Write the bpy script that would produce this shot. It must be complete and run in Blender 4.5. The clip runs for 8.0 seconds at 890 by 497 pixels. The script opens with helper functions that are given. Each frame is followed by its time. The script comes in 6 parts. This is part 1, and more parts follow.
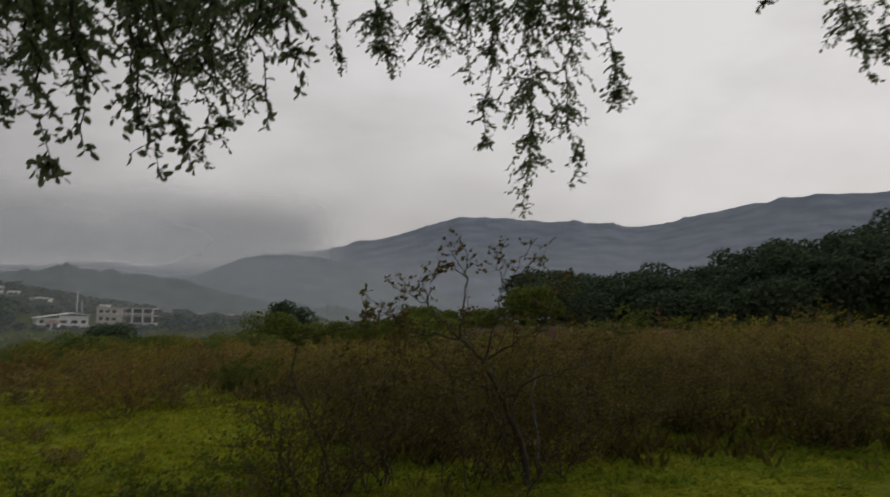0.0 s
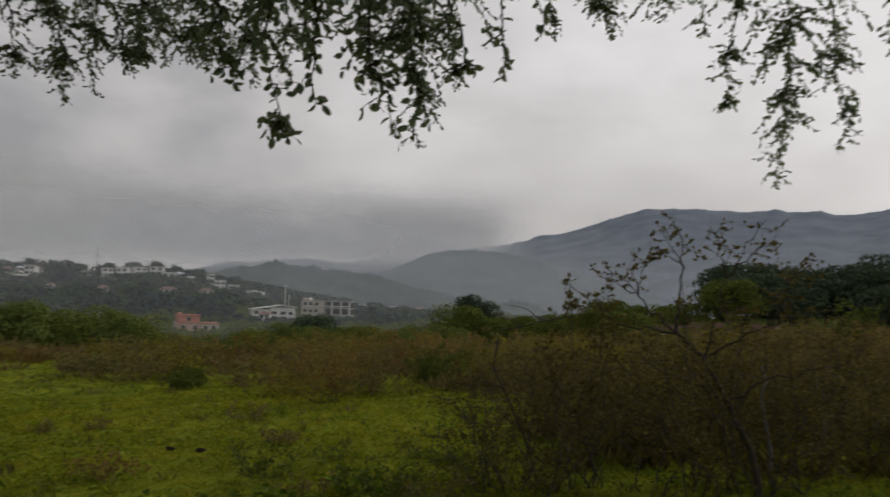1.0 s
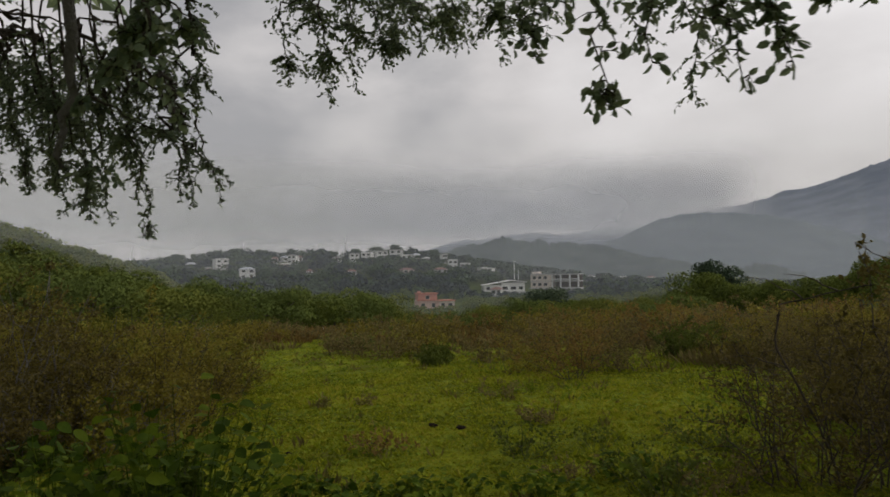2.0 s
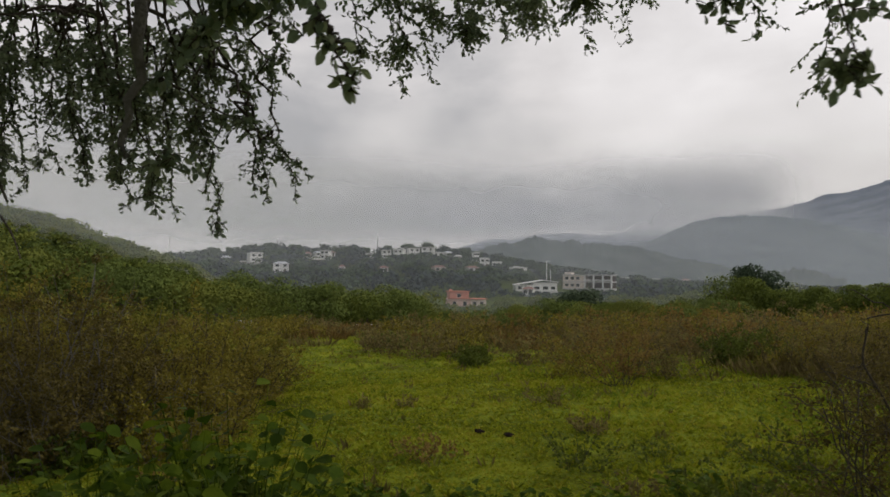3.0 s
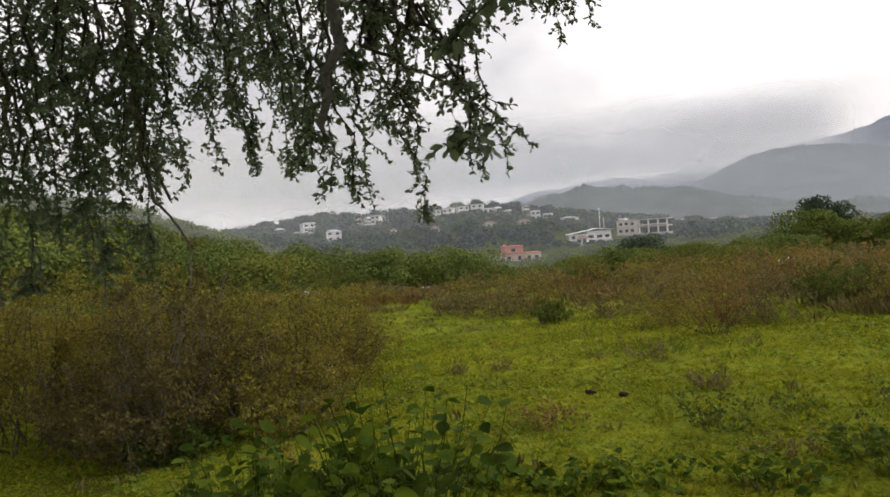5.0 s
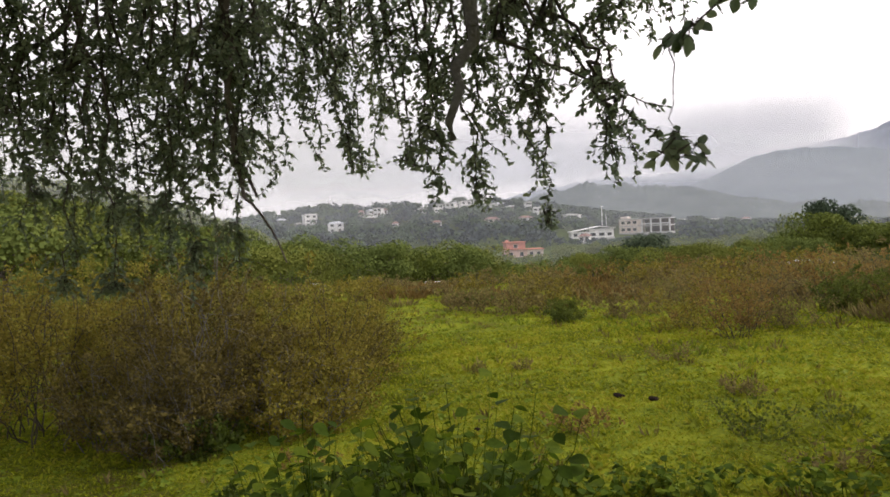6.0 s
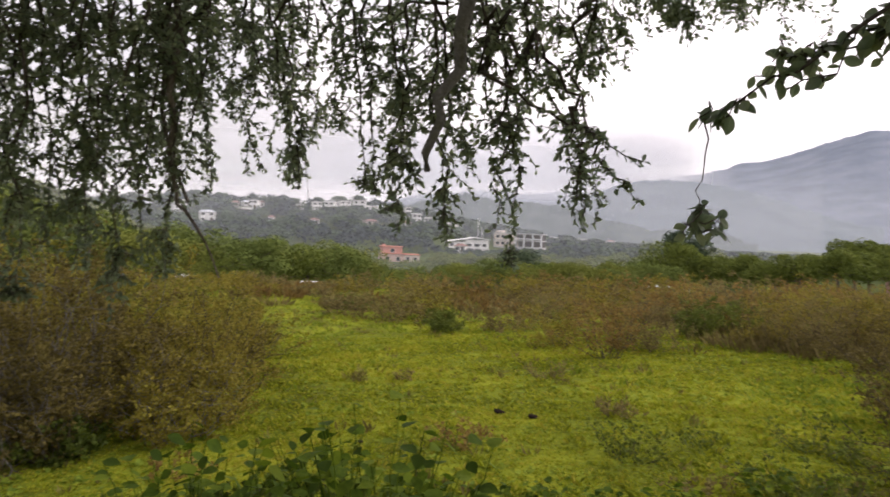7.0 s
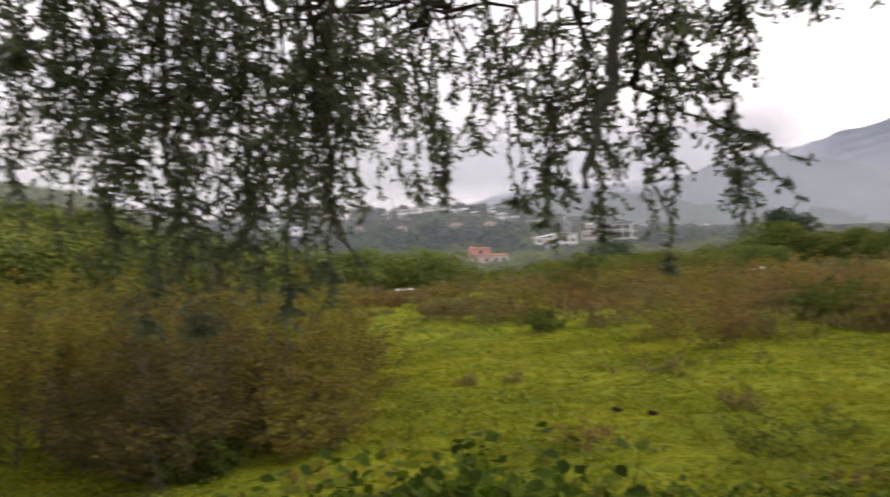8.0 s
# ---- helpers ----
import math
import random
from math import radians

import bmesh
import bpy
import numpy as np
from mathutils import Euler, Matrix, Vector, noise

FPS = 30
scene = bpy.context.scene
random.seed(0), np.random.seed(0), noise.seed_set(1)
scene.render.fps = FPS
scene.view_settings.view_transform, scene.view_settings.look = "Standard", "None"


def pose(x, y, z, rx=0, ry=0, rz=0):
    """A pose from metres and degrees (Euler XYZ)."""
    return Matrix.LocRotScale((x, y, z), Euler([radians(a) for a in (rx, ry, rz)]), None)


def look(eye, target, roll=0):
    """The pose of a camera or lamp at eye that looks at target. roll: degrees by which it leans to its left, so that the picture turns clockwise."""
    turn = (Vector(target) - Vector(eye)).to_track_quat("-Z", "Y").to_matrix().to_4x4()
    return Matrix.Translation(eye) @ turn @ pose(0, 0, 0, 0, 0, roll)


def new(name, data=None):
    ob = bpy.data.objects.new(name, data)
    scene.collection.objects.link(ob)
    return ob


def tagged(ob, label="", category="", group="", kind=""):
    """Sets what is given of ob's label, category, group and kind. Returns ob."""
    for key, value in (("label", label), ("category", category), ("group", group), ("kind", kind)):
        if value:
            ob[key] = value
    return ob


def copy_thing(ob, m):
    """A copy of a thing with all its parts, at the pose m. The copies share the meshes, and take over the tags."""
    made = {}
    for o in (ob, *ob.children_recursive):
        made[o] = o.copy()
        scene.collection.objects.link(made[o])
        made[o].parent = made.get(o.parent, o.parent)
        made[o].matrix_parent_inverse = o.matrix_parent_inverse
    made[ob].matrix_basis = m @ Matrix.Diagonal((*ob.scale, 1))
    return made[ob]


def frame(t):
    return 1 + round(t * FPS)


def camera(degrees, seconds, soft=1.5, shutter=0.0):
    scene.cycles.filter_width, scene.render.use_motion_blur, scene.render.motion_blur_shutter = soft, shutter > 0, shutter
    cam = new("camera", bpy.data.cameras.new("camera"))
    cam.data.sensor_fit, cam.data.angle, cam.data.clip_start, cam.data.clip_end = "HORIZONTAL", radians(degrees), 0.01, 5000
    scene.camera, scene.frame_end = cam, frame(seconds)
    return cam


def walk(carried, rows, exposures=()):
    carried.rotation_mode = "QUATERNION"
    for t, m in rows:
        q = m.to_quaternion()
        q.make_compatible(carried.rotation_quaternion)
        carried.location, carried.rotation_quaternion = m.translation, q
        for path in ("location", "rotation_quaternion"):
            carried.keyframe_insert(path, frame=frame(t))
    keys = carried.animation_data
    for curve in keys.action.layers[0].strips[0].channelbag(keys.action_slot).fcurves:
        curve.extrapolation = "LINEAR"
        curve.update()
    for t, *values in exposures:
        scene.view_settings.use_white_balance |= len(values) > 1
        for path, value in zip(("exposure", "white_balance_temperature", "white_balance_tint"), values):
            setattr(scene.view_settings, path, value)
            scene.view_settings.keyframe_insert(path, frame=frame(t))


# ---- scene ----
cam = camera(64.5, 8.0, 1.6, 0.25)
PATH = [
    (0, (-0.341, 0.998, 3.667), (-0.351, 2.989, 3.859), 1.3),
    (0.2, (-0.381, 1.131, 3.622), (-0.489, 3.122, 3.775), 1.9),
    (0.5, (-0.498, 1.24, 3.63), (-0.715, 3.217, 3.844), 1.0),
    (1, (-0.672, 1.464, 3.604), (-1.189, 3.389, 3.767), 1.9),
    (1.5, (-0.884, 1.628, 3.618), (-1.763, 3.416, 3.79), 0.6),
    (2, (-1.112, 1.642, 3.679), (-2.205, 3.315, 3.759), -0.8),
    (2.2, (-1.205, 1.676, 3.683), (-2.328, 3.328, 3.784), 0.4),
    (3.3, (-1.755, 1.82, 3.773), (-2.973, 3.406, 3.812), -0.1),
    (3.5, (-1.825, 1.789, 3.796), (-3.137, 3.298, 3.76), -1.0),
    (4, (-2.024, 1.758, 3.793), (-3.386, 3.221, 3.743), -1.1),
    (4.2, (-2.109, 1.752, 3.806), (-3.498, 3.191, 3.77), -2.7),
    (5.3, (-2.711, 1.625, 3.872), (-3.97, 3.179, 3.829), -4.0),
    (5.5, (-2.802, 1.596, 3.887), (-4.123, 3.098, 3.874), -3.6),
    (6, (-3.056, 1.491, 3.932), (-4.337, 3.026, 3.874), -2.6),
    (6.5, (-3.227, 1.418, 3.975), (-4.445, 3.003, 3.897), 0.7),
    (7, (-3.394, 1.386, 4.05), (-4.387, 3.121, 4.0), 2.3),
    (7.5, (-3.506, 1.292, 4.109), (-4.29, 3.131, 4.041), -0.0),
    (8, (-3.592, 1.154, 4.126), (-4.79, 2.754, 4.078), -2.4),
]
EXPOSURES = [(t, stops, 6700, 13 if t < 4 else 15 if t < 6 else 23) for t, stops in ((0.0, 0.1), (1.0, 0.2), (1.5, 0.22), (2.2, 0.5), (3.5, 0.8), (4.0, 1.16), (4.2, 1.2), (5.5, 1.38), (6.5, 1.72), (7.5, 1.68), (8.0, 1.6))]
walk(cam, [(t, look(eye, target, roll)) for t, eye, target, roll in PATH], EXPOSURES)

# ---------------------------------------------------------------- sky and sun
SUN_TURN, SUN_HEIGHT = 55.0, 48.0
world = bpy.data.worlds.new("overcast_sky")
scene.world = world
world.use_nodes = True
wn, wl = world.node_tree.nodes, world.node_tree.links
wn.clear()


def wnode(kind, **sets):
    n = wn.new(kind)
    for k, v in sets.items():
        n.inputs[k].default_value = v
    return n


sky = wn.new("ShaderNodeTexSky")
sky.sky_type, sky.sun_disc = "NISHITA", False
sky.sun_elevation, sky.sun_rotation = radians(SUN_HEIGHT), radians(SUN_TURN)
sky.air_density, sky.dust_density = 1.5, 4.0
coord = wn.new("ShaderNodeTexCoord")
flat = wnode("ShaderNodeMapping", Scale=(1.0, 1.0, 1.9))
wl.new(coord.outputs["Generated"], flat.inputs["Vector"])
big = wnode("ShaderNodeTexNoise", Scale=2.3, Detail=7.0, Roughness=0.52, Distortion=0.15)
small = wnode("ShaderNodeTexNoise", Scale=6.5, Detail=6.0, Roughness=0.55, Distortion=0.1)
wl.new(flat.outputs["Vector"], big.inputs["Vector"])
wl.new(flat.outputs["Vector"], small.inputs["Vector"])
# the cloud is thinner towards the sun, so that side is brighter
toward = wn.new("ShaderNodeVectorMath")
toward.operation = "DOT_PRODUCT"
toward.inputs[1].default_value = (math.sin(radians(SUN_TURN)) * 0.85, math.cos(radians(SUN_TURN)) * 0.85, 0.52)
wl.new(coord.outputs["Generated"], toward.inputs[0])
glow = wnode("ShaderNodeMapRange")
for k, v in (("From Min", 0.15), ("From Max", 1.0), ("To Min", 0.0), ("To Max", 0.44)):
    glow.inputs[k].default_value = v
wl.new(toward.outputs["Value"], glow.inputs["Value"])


def wmath(op, a, b):
    n = wn.new("ShaderNodeMath")
    n.operation = op
    for i, v in enumerate((a, b)):
        if isinstance(v, float):
            n.inputs[i].default_value = v
        else:
            wl.new(v, n.inputs[i])
    return n.outputs[0]


cloud = wmath("ADD", wmath("MULTIPLY", big.outputs["Fac"], 0.75), wmath("MULTIPLY", small.outputs["Fac"], 0.25))
cloud = wmath("ADD", cloud, wmath("SUBTRACT", glow.outputs["Result"], 0.07))
# and thin again over the head of the valley
over = wn.new("ShaderNodeVectorMath")
over.operation = "DOT_PRODUCT"
over.inputs[1].default_value = (-0.5, 0.84, 0.21)
wl.new(coord.outputs["Generated"], over.inputs[0])
gap = wnode("ShaderNodeMapRange")
gap.interpolation_type = "SMOOTHSTEP"
for k, v in (("From Min", 0.93), ("From Max", 1.0), ("To Min", 0.0), ("To Max", 0.07)):
    gap.inputs[k].default_value = v
wl.new(over.outputs["Value"], gap.inputs["Value"])
cloud = wmath("ADD", cloud, gap.outputs["Result"])
tone = wn.new("ShaderNodeValToRGB")
tone.color_ramp.elements[0].position, tone.color_ramp.elements[0].color = 0.36, (0.27, 0.275, 0.285, 1)
tone.color_ramp.elements[1].position, tone.color_ramp.elements[1].color = 0.82, (0.65, 0.65, 0.655, 1)
mid = tone.color_ramp.elements.new(0.54)
mid.color = (0.46, 0.455, 0.455, 1)
wl.new(cloud, tone.inputs["Fac"])
veil = wn.new("ShaderNodeMix")
veil.data_type = "RGBA"
veil.inputs["Factor"].default_value = 0.92
thin = wn.new("ShaderNodeVectorMath")
thin.operation = "SCALE"
thin.inputs["Scale"].default_value = 0.10
wl.new(sky.outputs["Color"], thin.inputs[0])
wl.new(thin.outputs["Vector"], veil.inputs["A"])
wl.new(tone.outputs["Color"], veil.inputs["B"])
back = wnode("ShaderNodeBackground", Strength=1.0)
wl.new(veil.outputs["Result"], back.inputs["Color"])
wl.new(back.outputs["Background"], wn.new("ShaderNodeOutputWorld").inputs["Surface"])

sun = new("sun", bpy.data.lights.new("sun", "SUN"))
sun.data.energy, sun.data.angle, sun.data.color = 0.6, radians(25), (1.0, 0.96, 0.9)
sun.matrix_world = look((40 * math.sin(radians(SUN_TURN)), 40 * math.cos(radians(SUN_TURN)), 45), (0, 0, 0))

# ---------------------------------------------------------------- materials


def material(name, colours, scale=4.0, rough=0.8, bump=0.3, fine=40.0, spread=None, through_light=0.0, metal=0.0, detail=6.0, spec=0.3, tight=0.22, vary_by=0.45):
    """Colours along a ramp, chosen by two noises in the object's own metres; spread adds 'island' or 'object' variation."""
    m = bpy.data.materials.new(name)
    m.use_nodes = True
    n, l = m.node_tree.nodes, m.node_tree.links
    bsdf = n["Principled BSDF"]
    geo = n.new("ShaderNodeNewGeometry")
    a, b = n.new("ShaderNodeTexNoise"), n.new("ShaderNodeTexNoise")
    a.inputs["Scale"].default_value, a.inputs["Detail"].default_value = scale, detail
    b.inputs["Scale"].default_value, b.inputs["Detail"].default_value = fine, 4.0
    l.new(geo.outputs["Position"], a.inputs["Vector"])
    l.new(geo.outputs["Position"], b.inputs["Vector"])
    mix = n.new("ShaderNodeMath")
    mix.operation = "MULTIPLY_ADD"
    mix.inputs[1].default_value = 0.35
    l.new(b.outputs["Fac"], mix.inputs[0])
    half = n.new("ShaderNodeMath")
    half.operation = "MULTIPLY"
    half.inputs[1].default_value = 0.65
    l.new(a.outputs["Fac"], half.inputs[0])
    l.new(half.outputs[0], mix.inputs[2])
    fac = mix.outputs[0]
    if spread:
        src = geo.outputs["Random Per Island"] if spread == "island" else n.new("ShaderNodeObjectInfo").outputs["Random"]
        vary = n.new("ShaderNodeMath")
        vary.operation = "MULTIPLY_ADD"
        vary.inputs[1].default_value = vary_by
        l.new(src, vary.inputs[0])
        less = n.new("ShaderNodeMath")
        less.operation = "SUBTRACT"
        less.inputs[1].default_value = vary_by / 2
        l.new(fac, less.inputs[0])
        l.new(less.outputs[0], vary.inputs[2])
        fac = vary.outputs[0]
    ramp = n.new("ShaderNodeValToRGB")
    while len(ramp.color_ramp.elements) < len(colours):
        ramp.color_ramp.elements.new(0.5)
    for i, c in enumerate(colours):
        ramp.color_ramp.elements[i].position = 0.5 - tight + 2 * tight * i / max(1, len(colours) - 1)
        ramp.color_ramp.elements[i].color = (*c, 1)
    l.new(fac, ramp.inputs["Fac"])
    l.new(ramp.outputs["Color"], bsdf.inputs["Base Color"])
    bsdf.inputs["Roughness"].default_value, bsdf.inputs["Metallic"].default_value = rough, metal
    bsdf.inputs["Specular IOR Level"].default_value = spec
    if bump:
        bp = n.new("ShaderNodeBump")
        bp.inputs["Strength"].default_value, bp.inputs["Distance"].default_value = bump, 0.02
        l.new(b.outputs["Fac"], bp.inputs["Height"])
        l.new(bp.outputs["Normal"], bsdf.inputs["Normal"])
    if through_light:
        tr, sh = n.new("ShaderNodeBsdfTranslucent"), n.new("ShaderNodeMixShader")
        bright = n.new("ShaderNodeVectorMath")
        bright.operation = "SCALE"
        bright.inputs["Scale"].default_value = 1.35
        l.new(ramp.outputs["Color"], bright.inputs[0])
        l.new(bright.outputs["Vector"], tr.inputs["Color"])
        sh.inputs["Fac"].default_value = through_light
        l.new(bsdf.outputs["BSDF"], sh.inputs[1])
        l.new(tr.outputs["BSDF"], sh.inputs[2])
        l.new(sh.outputs["Shader"], n["Material Output"].inputs["Surface"])
    return m


BARK = material("grey_brown_bark", [(0.05, 0.04, 0.032), (0.12, 0.1, 0.085), (0.2, 0.175, 0.15)], 8, 0.9, 0.8, 60)
PALE_BARK = material("grey_bark", [(0.07, 0.066, 0.062), (0.13, 0.122, 0.115), (0.19, 0.18, 0.17)], 9, 0.9, 0.8, 60)
TWIG = material("dark_twig", [(0.03, 0.025, 0.02), (0.08, 0.065, 0.05)], 20, 0.9, 0.2, 90)
LEAF = material("hanging_leaf", [(0.1, 0.134, 0.08), (0.145, 0.187, 0.102), (0.205, 0.24, 0.128)], 2, 0.36, 0.1, 80, "island", 0.62, spec=0.6)
LEAF_ONE = material("large_hanging_leaf", [(0.088, 0.122, 0.074), (0.13, 0.175, 0.097), (0.192, 0.228, 0.112)], 2, 0.36, 0.1, 80, "object", 0.55, spec=0.6)
SOIL = material("grassy_soil", [(0.06, 0.053, 0.0115), (0.088, 0.106, 0.0105), (0.128, 0.155, 0.0115), (0.18, 0.194, 0.0145)], 0.42, 1.0, 1.0, 14, spec=0.03, detail=9.0, tight=0.12)
GRASS = material("wet_grass", [(0.1, 0.12, 0.0105), (0.172, 0.206, 0.0125), (0.238, 0.268, 0.0155), (0.275, 0.255, 0.031)], 0.42, 0.8, 0.0, 3, "island", 0.35, spec=0.08, tight=0.19)
HERB = material("green_herb_leaf", [(0.0918, 0.14, 0.0133), (0.146, 0.2, 0.0171), (0.205, 0.254, 0.0247)], 0.6, 0.7, 0.0, 5, "island", 0.3, spec=0.12)
DRY = material("dry_brown_weed", [(0.1, 0.083, 0.034), (0.15, 0.121, 0.048), (0.19, 0.153, 0.06), (0.158, 0.168, 0.04)], 0.5, 0.9, 0.0, 4, "island", 0.28, spec=0.05, vary_by=0.32)
RED_DRY = material("reddish_dry_weed", [(0.125, 0.085, 0.03), (0.195, 0.128, 0.042), (0.235, 0.172, 0.05)], 0.5, 0.9, 0.0, 4, "island", 0.28, spec=0.05, vary_by=0.32)
BUSH = material("brown_green_bush_leaf", [(0.085, 0.074, 0.016), (0.155, 0.13, 0.024), (0.205, 0.17, 0.031), (0.24, 0.232, 0.036)], 0.45, 0.8, 0.0, 6, "island", 0.28, spec=0.08, vary_by=0.32)
THICKET = material("dull_brown_thicket_leaf", [(0.064, 0.054, 0.019), (0.112, 0.092, 0.026), (0.15, 0.122, 0.033)], 1.0, 0.8, 0.0, 6, "island", 0.22, spec=0.08)
YELLOW_BUSH = material("yellow_green_bush_leaf", [(0.1, 0.1, 0.018), (0.165, 0.162, 0.026), (0.24, 0.23, 0.038)], 0.7, 0.8, 0.0, 6, "island", 0.3, spec=0.08)
GREEN_BUSH = material("green_bush_leaf", [(0.05, 0.07, 0.016), (0.085, 0.11, 0.02), (0.13, 0.155, 0.028)], 0.8, 0.8, 0.0, 6, "island", 0.25, spec=0.08, vary_by=0.28)
TREE_LEAF = material("valley_tree_leaf", [(0.063, 0.0855, 0.0234), (0.099, 0.1305, 0.0324), (0.1485, 0.1755, 0.0414)], 0.12, 0.9, 0.0, 1.5, "island", 0.2, spec=0.05, vary_by=0.2)
DARK_LEAF = material("dark_wood_leaf", [(0.034, 0.052, 0.032), (0.05, 0.073, 0.042), (0.07, 0.093, 0.05)], 0.16, 0.9, 0.0, 2, "island", 0.15, spec=0.05, vary_by=0.25)
# greyed green: the distance haze is mixed into this leaf colour
FAR_LEAF = material("haze_tinted_far_leaf", [(0.046, 0.07, 0.046), (0.062, 0.09, 0.055), (0.082, 0.112, 0.062)], 0.06, 1.0, 0.0, 0.5, None, 0.1, spec=0.0)
# aerial haze is painted into the blue-grey base colours of both ranges
MOUNT = material("haze_tinted_mountain", [(0.08, 0.103, 0.141), (0.108, 0.133, 0.175), (0.141, 0.164, 0.208)], 0.012, 1.0, 0.0, 0.09, spec=0.0, tight=0.14)
MOUNT_NEAR = material("haze_tinted_wooded_mountain", [(0.0688, 0.0929, 0.112), (0.0946, 0.119, 0.139), (0.125, 0.148, 0.167)], 0.02, 1.0, 0.0, 0.15, spec=0.0)
# haze over the hill is put into this blue-grey base colour
HILL = material("haze_tinted_hill_wood", [(0.0288, 0.0414, 0.0441), (0.045, 0.0612, 0.0609), (0.0648, 0.0828, 0.0798)], 0.05, 1.0, 0.0, 0.35, spec=0.0, tight=0.15)
WHITE = material("white_render", [(0.55, 0.55, 0.54), (0.7, 0.7, 0.68), (0.8, 0.8, 0.78)], 0.5, 0.85, 0.2, 8)
CREAM = material("cream_render", [(0.5, 0.42, 0.36), (0.6, 0.52, 0.45), (0.68, 0.6, 0.52)], 0.5, 0.85, 0.2, 8)
PINK = material("salmon_pink_render", [(0.46, 0.2, 0.15), (0.54, 0.25, 0.19), (0.6, 0.31, 0.24)], 0.5, 0.85, 0.2, 8)
PALE_PINK = material("pale_pink_render", [(0.48, 0.33, 0.28), (0.56, 0.39, 0.33), (0.62, 0.45, 0.39)], 0.5, 0.85, 0.2, 8)
ROOF_RED = material("orange_red_roof", [(0.34, 0.12, 0.07), (0.44, 0.16, 0.1), (0.5, 0.21, 0.14)], 0.7, 0.8, 0.4, 9)
FADED_TILE = material("faded_clay_tile", [(0.12, 0.072, 0.062), (0.18, 0.105, 0.09), (0.25, 0.16, 0.14)], 0.7, 0.9, 0.4, 9)
CONCRETE = material("weathered_concrete", [(0.33, 0.33, 0.32), (0.45, 0.45, 0.43), (0.55, 0.54, 0.52)], 0.4, 0.9, 0.3, 7)
BRICK_WALL = material("brown_red_wall", [(0.17, 0.085, 0.07), (0.26, 0.14, 0.12), (0.34, 0.2, 0.18)], 0.6, 0.9, 0.4, 9)
OLIVE_LEAF = material("olive_tree_leaf", [(0.0802, 0.0943, 0.023), (0.1181, 0.1369, 0.0279), (0.1607, 0.1747, 0.0369)], 0.12, 0.9, 0.0, 1.5, "island", 0.2, spec=0.05, vary_by=0.2)
FLOOR = material("scrubby_valley_floor", [(0.03, 0.04, 0.014), (0.05, 0.07, 0.02), (0.085, 0.105, 0.028)], 0.08, 1.0, 0.9, 2, spec=0.03)
SHEET = material("grey_sheet_roof", [(0.3, 0.33, 0.36), (0.42, 0.45, 0.48), (0.55, 0.57, 0.59)], 0.6, 0.5, 0.2, 10, metal=0.3)
BLUE = material("blue_sheet", [(0.09, 0.16, 0.2), (0.13, 0.22, 0.27)], 0.8, 0.6, 0.1, 10)
GLASS_DARK = material("dark_window_glass", [(0.02, 0.023, 0.026), (0.04, 0.044, 0.048)], 1.0, 0.15, 0.0, 5, spec=0.5)
STEEL = material("pale_painted_steel", [(0.5, 0.5, 0.5), (0.62, 0.62, 0.61)], 1.0, 0.6, 0.1, 12)
CLOD = material("dark_earth_clod", [(0.012, 0.01, 0.008), (0.03, 0.022, 0.018)], 12, 1.0, 0.8, 60, spec=0.0)

# ---------------------------------------------------------------- geometry helpers
rng = np.random.default_rng(7)


def mesh_of(name, verts, faces, mat, smooth=False):
    """A mesh from numpy arrays; faces is a list of equal-sided face arrays."""
    me = bpy.data.meshes.new(name)
    verts = np.asarray(verts, dtype=np.float32)
    faces = [np.asarray(f, dtype=np.int32) for f in faces if len(f)]
    loops = np.concatenate([f.ravel() for f in faces])
    counts = np.concatenate([np.full(len(f), f.shape[1]) for f in faces])
    me.vertices.add(len(verts))
    me.vertices.foreach_set("co", verts.ravel())
    me.loops.add(len(loops))
    me.loops.foreach_set("vertex_index", loops)
    me.polygons.add(len(counts))
    me.polygons.foreach_set("loop_start", np.concatenate([[0], np.cumsum(counts)[:-1]]).astype(np.int32))
    me.polygons.foreach_set("loop_total", counts.astype(np.int32))
    me.polygons.foreach_set("use_smooth", np.full(len(counts), smooth))
    me.update(calc_edges=True)
    me.validate()
    me.materials.append(mat)
    return me


def unit(v):
    return v / np.maximum(1e-9, np.linalg.norm(v, axis=-1, keepdims=True))


# a leaf's outline: along its length, across it, and lifted from the fold
OVAL = np.array([(0, 0, 0), (0.3, -0.42, 0.1), (0.72, -0.4, 0.1), (1, 0, -0.06), (0.72, 0.4, 0.1), (0.3, 0.42, 0.1)])
OVAL_FACES = np.array([(0, 1, 2, 3), (0, 3, 4, 5)])
LANCE = np.array([(0, 0, 0), (0.45, -0.5, 0.12), (1, 0, -0.08), (0.45, 0.5, 0.12)])
LANCE_FACES = np.array([(0, 1, 2), (0, 2, 3)])

DIAMOND = np.array(((0.0, 0.0, 0.0), (0.45, -0.5, 0.06), (1.0, 0.0, -0.05), (0.45, 0.5, 0.06)))
DIAMOND_FACES = np.array(((0, 1, 2), (0, 2, 3)))


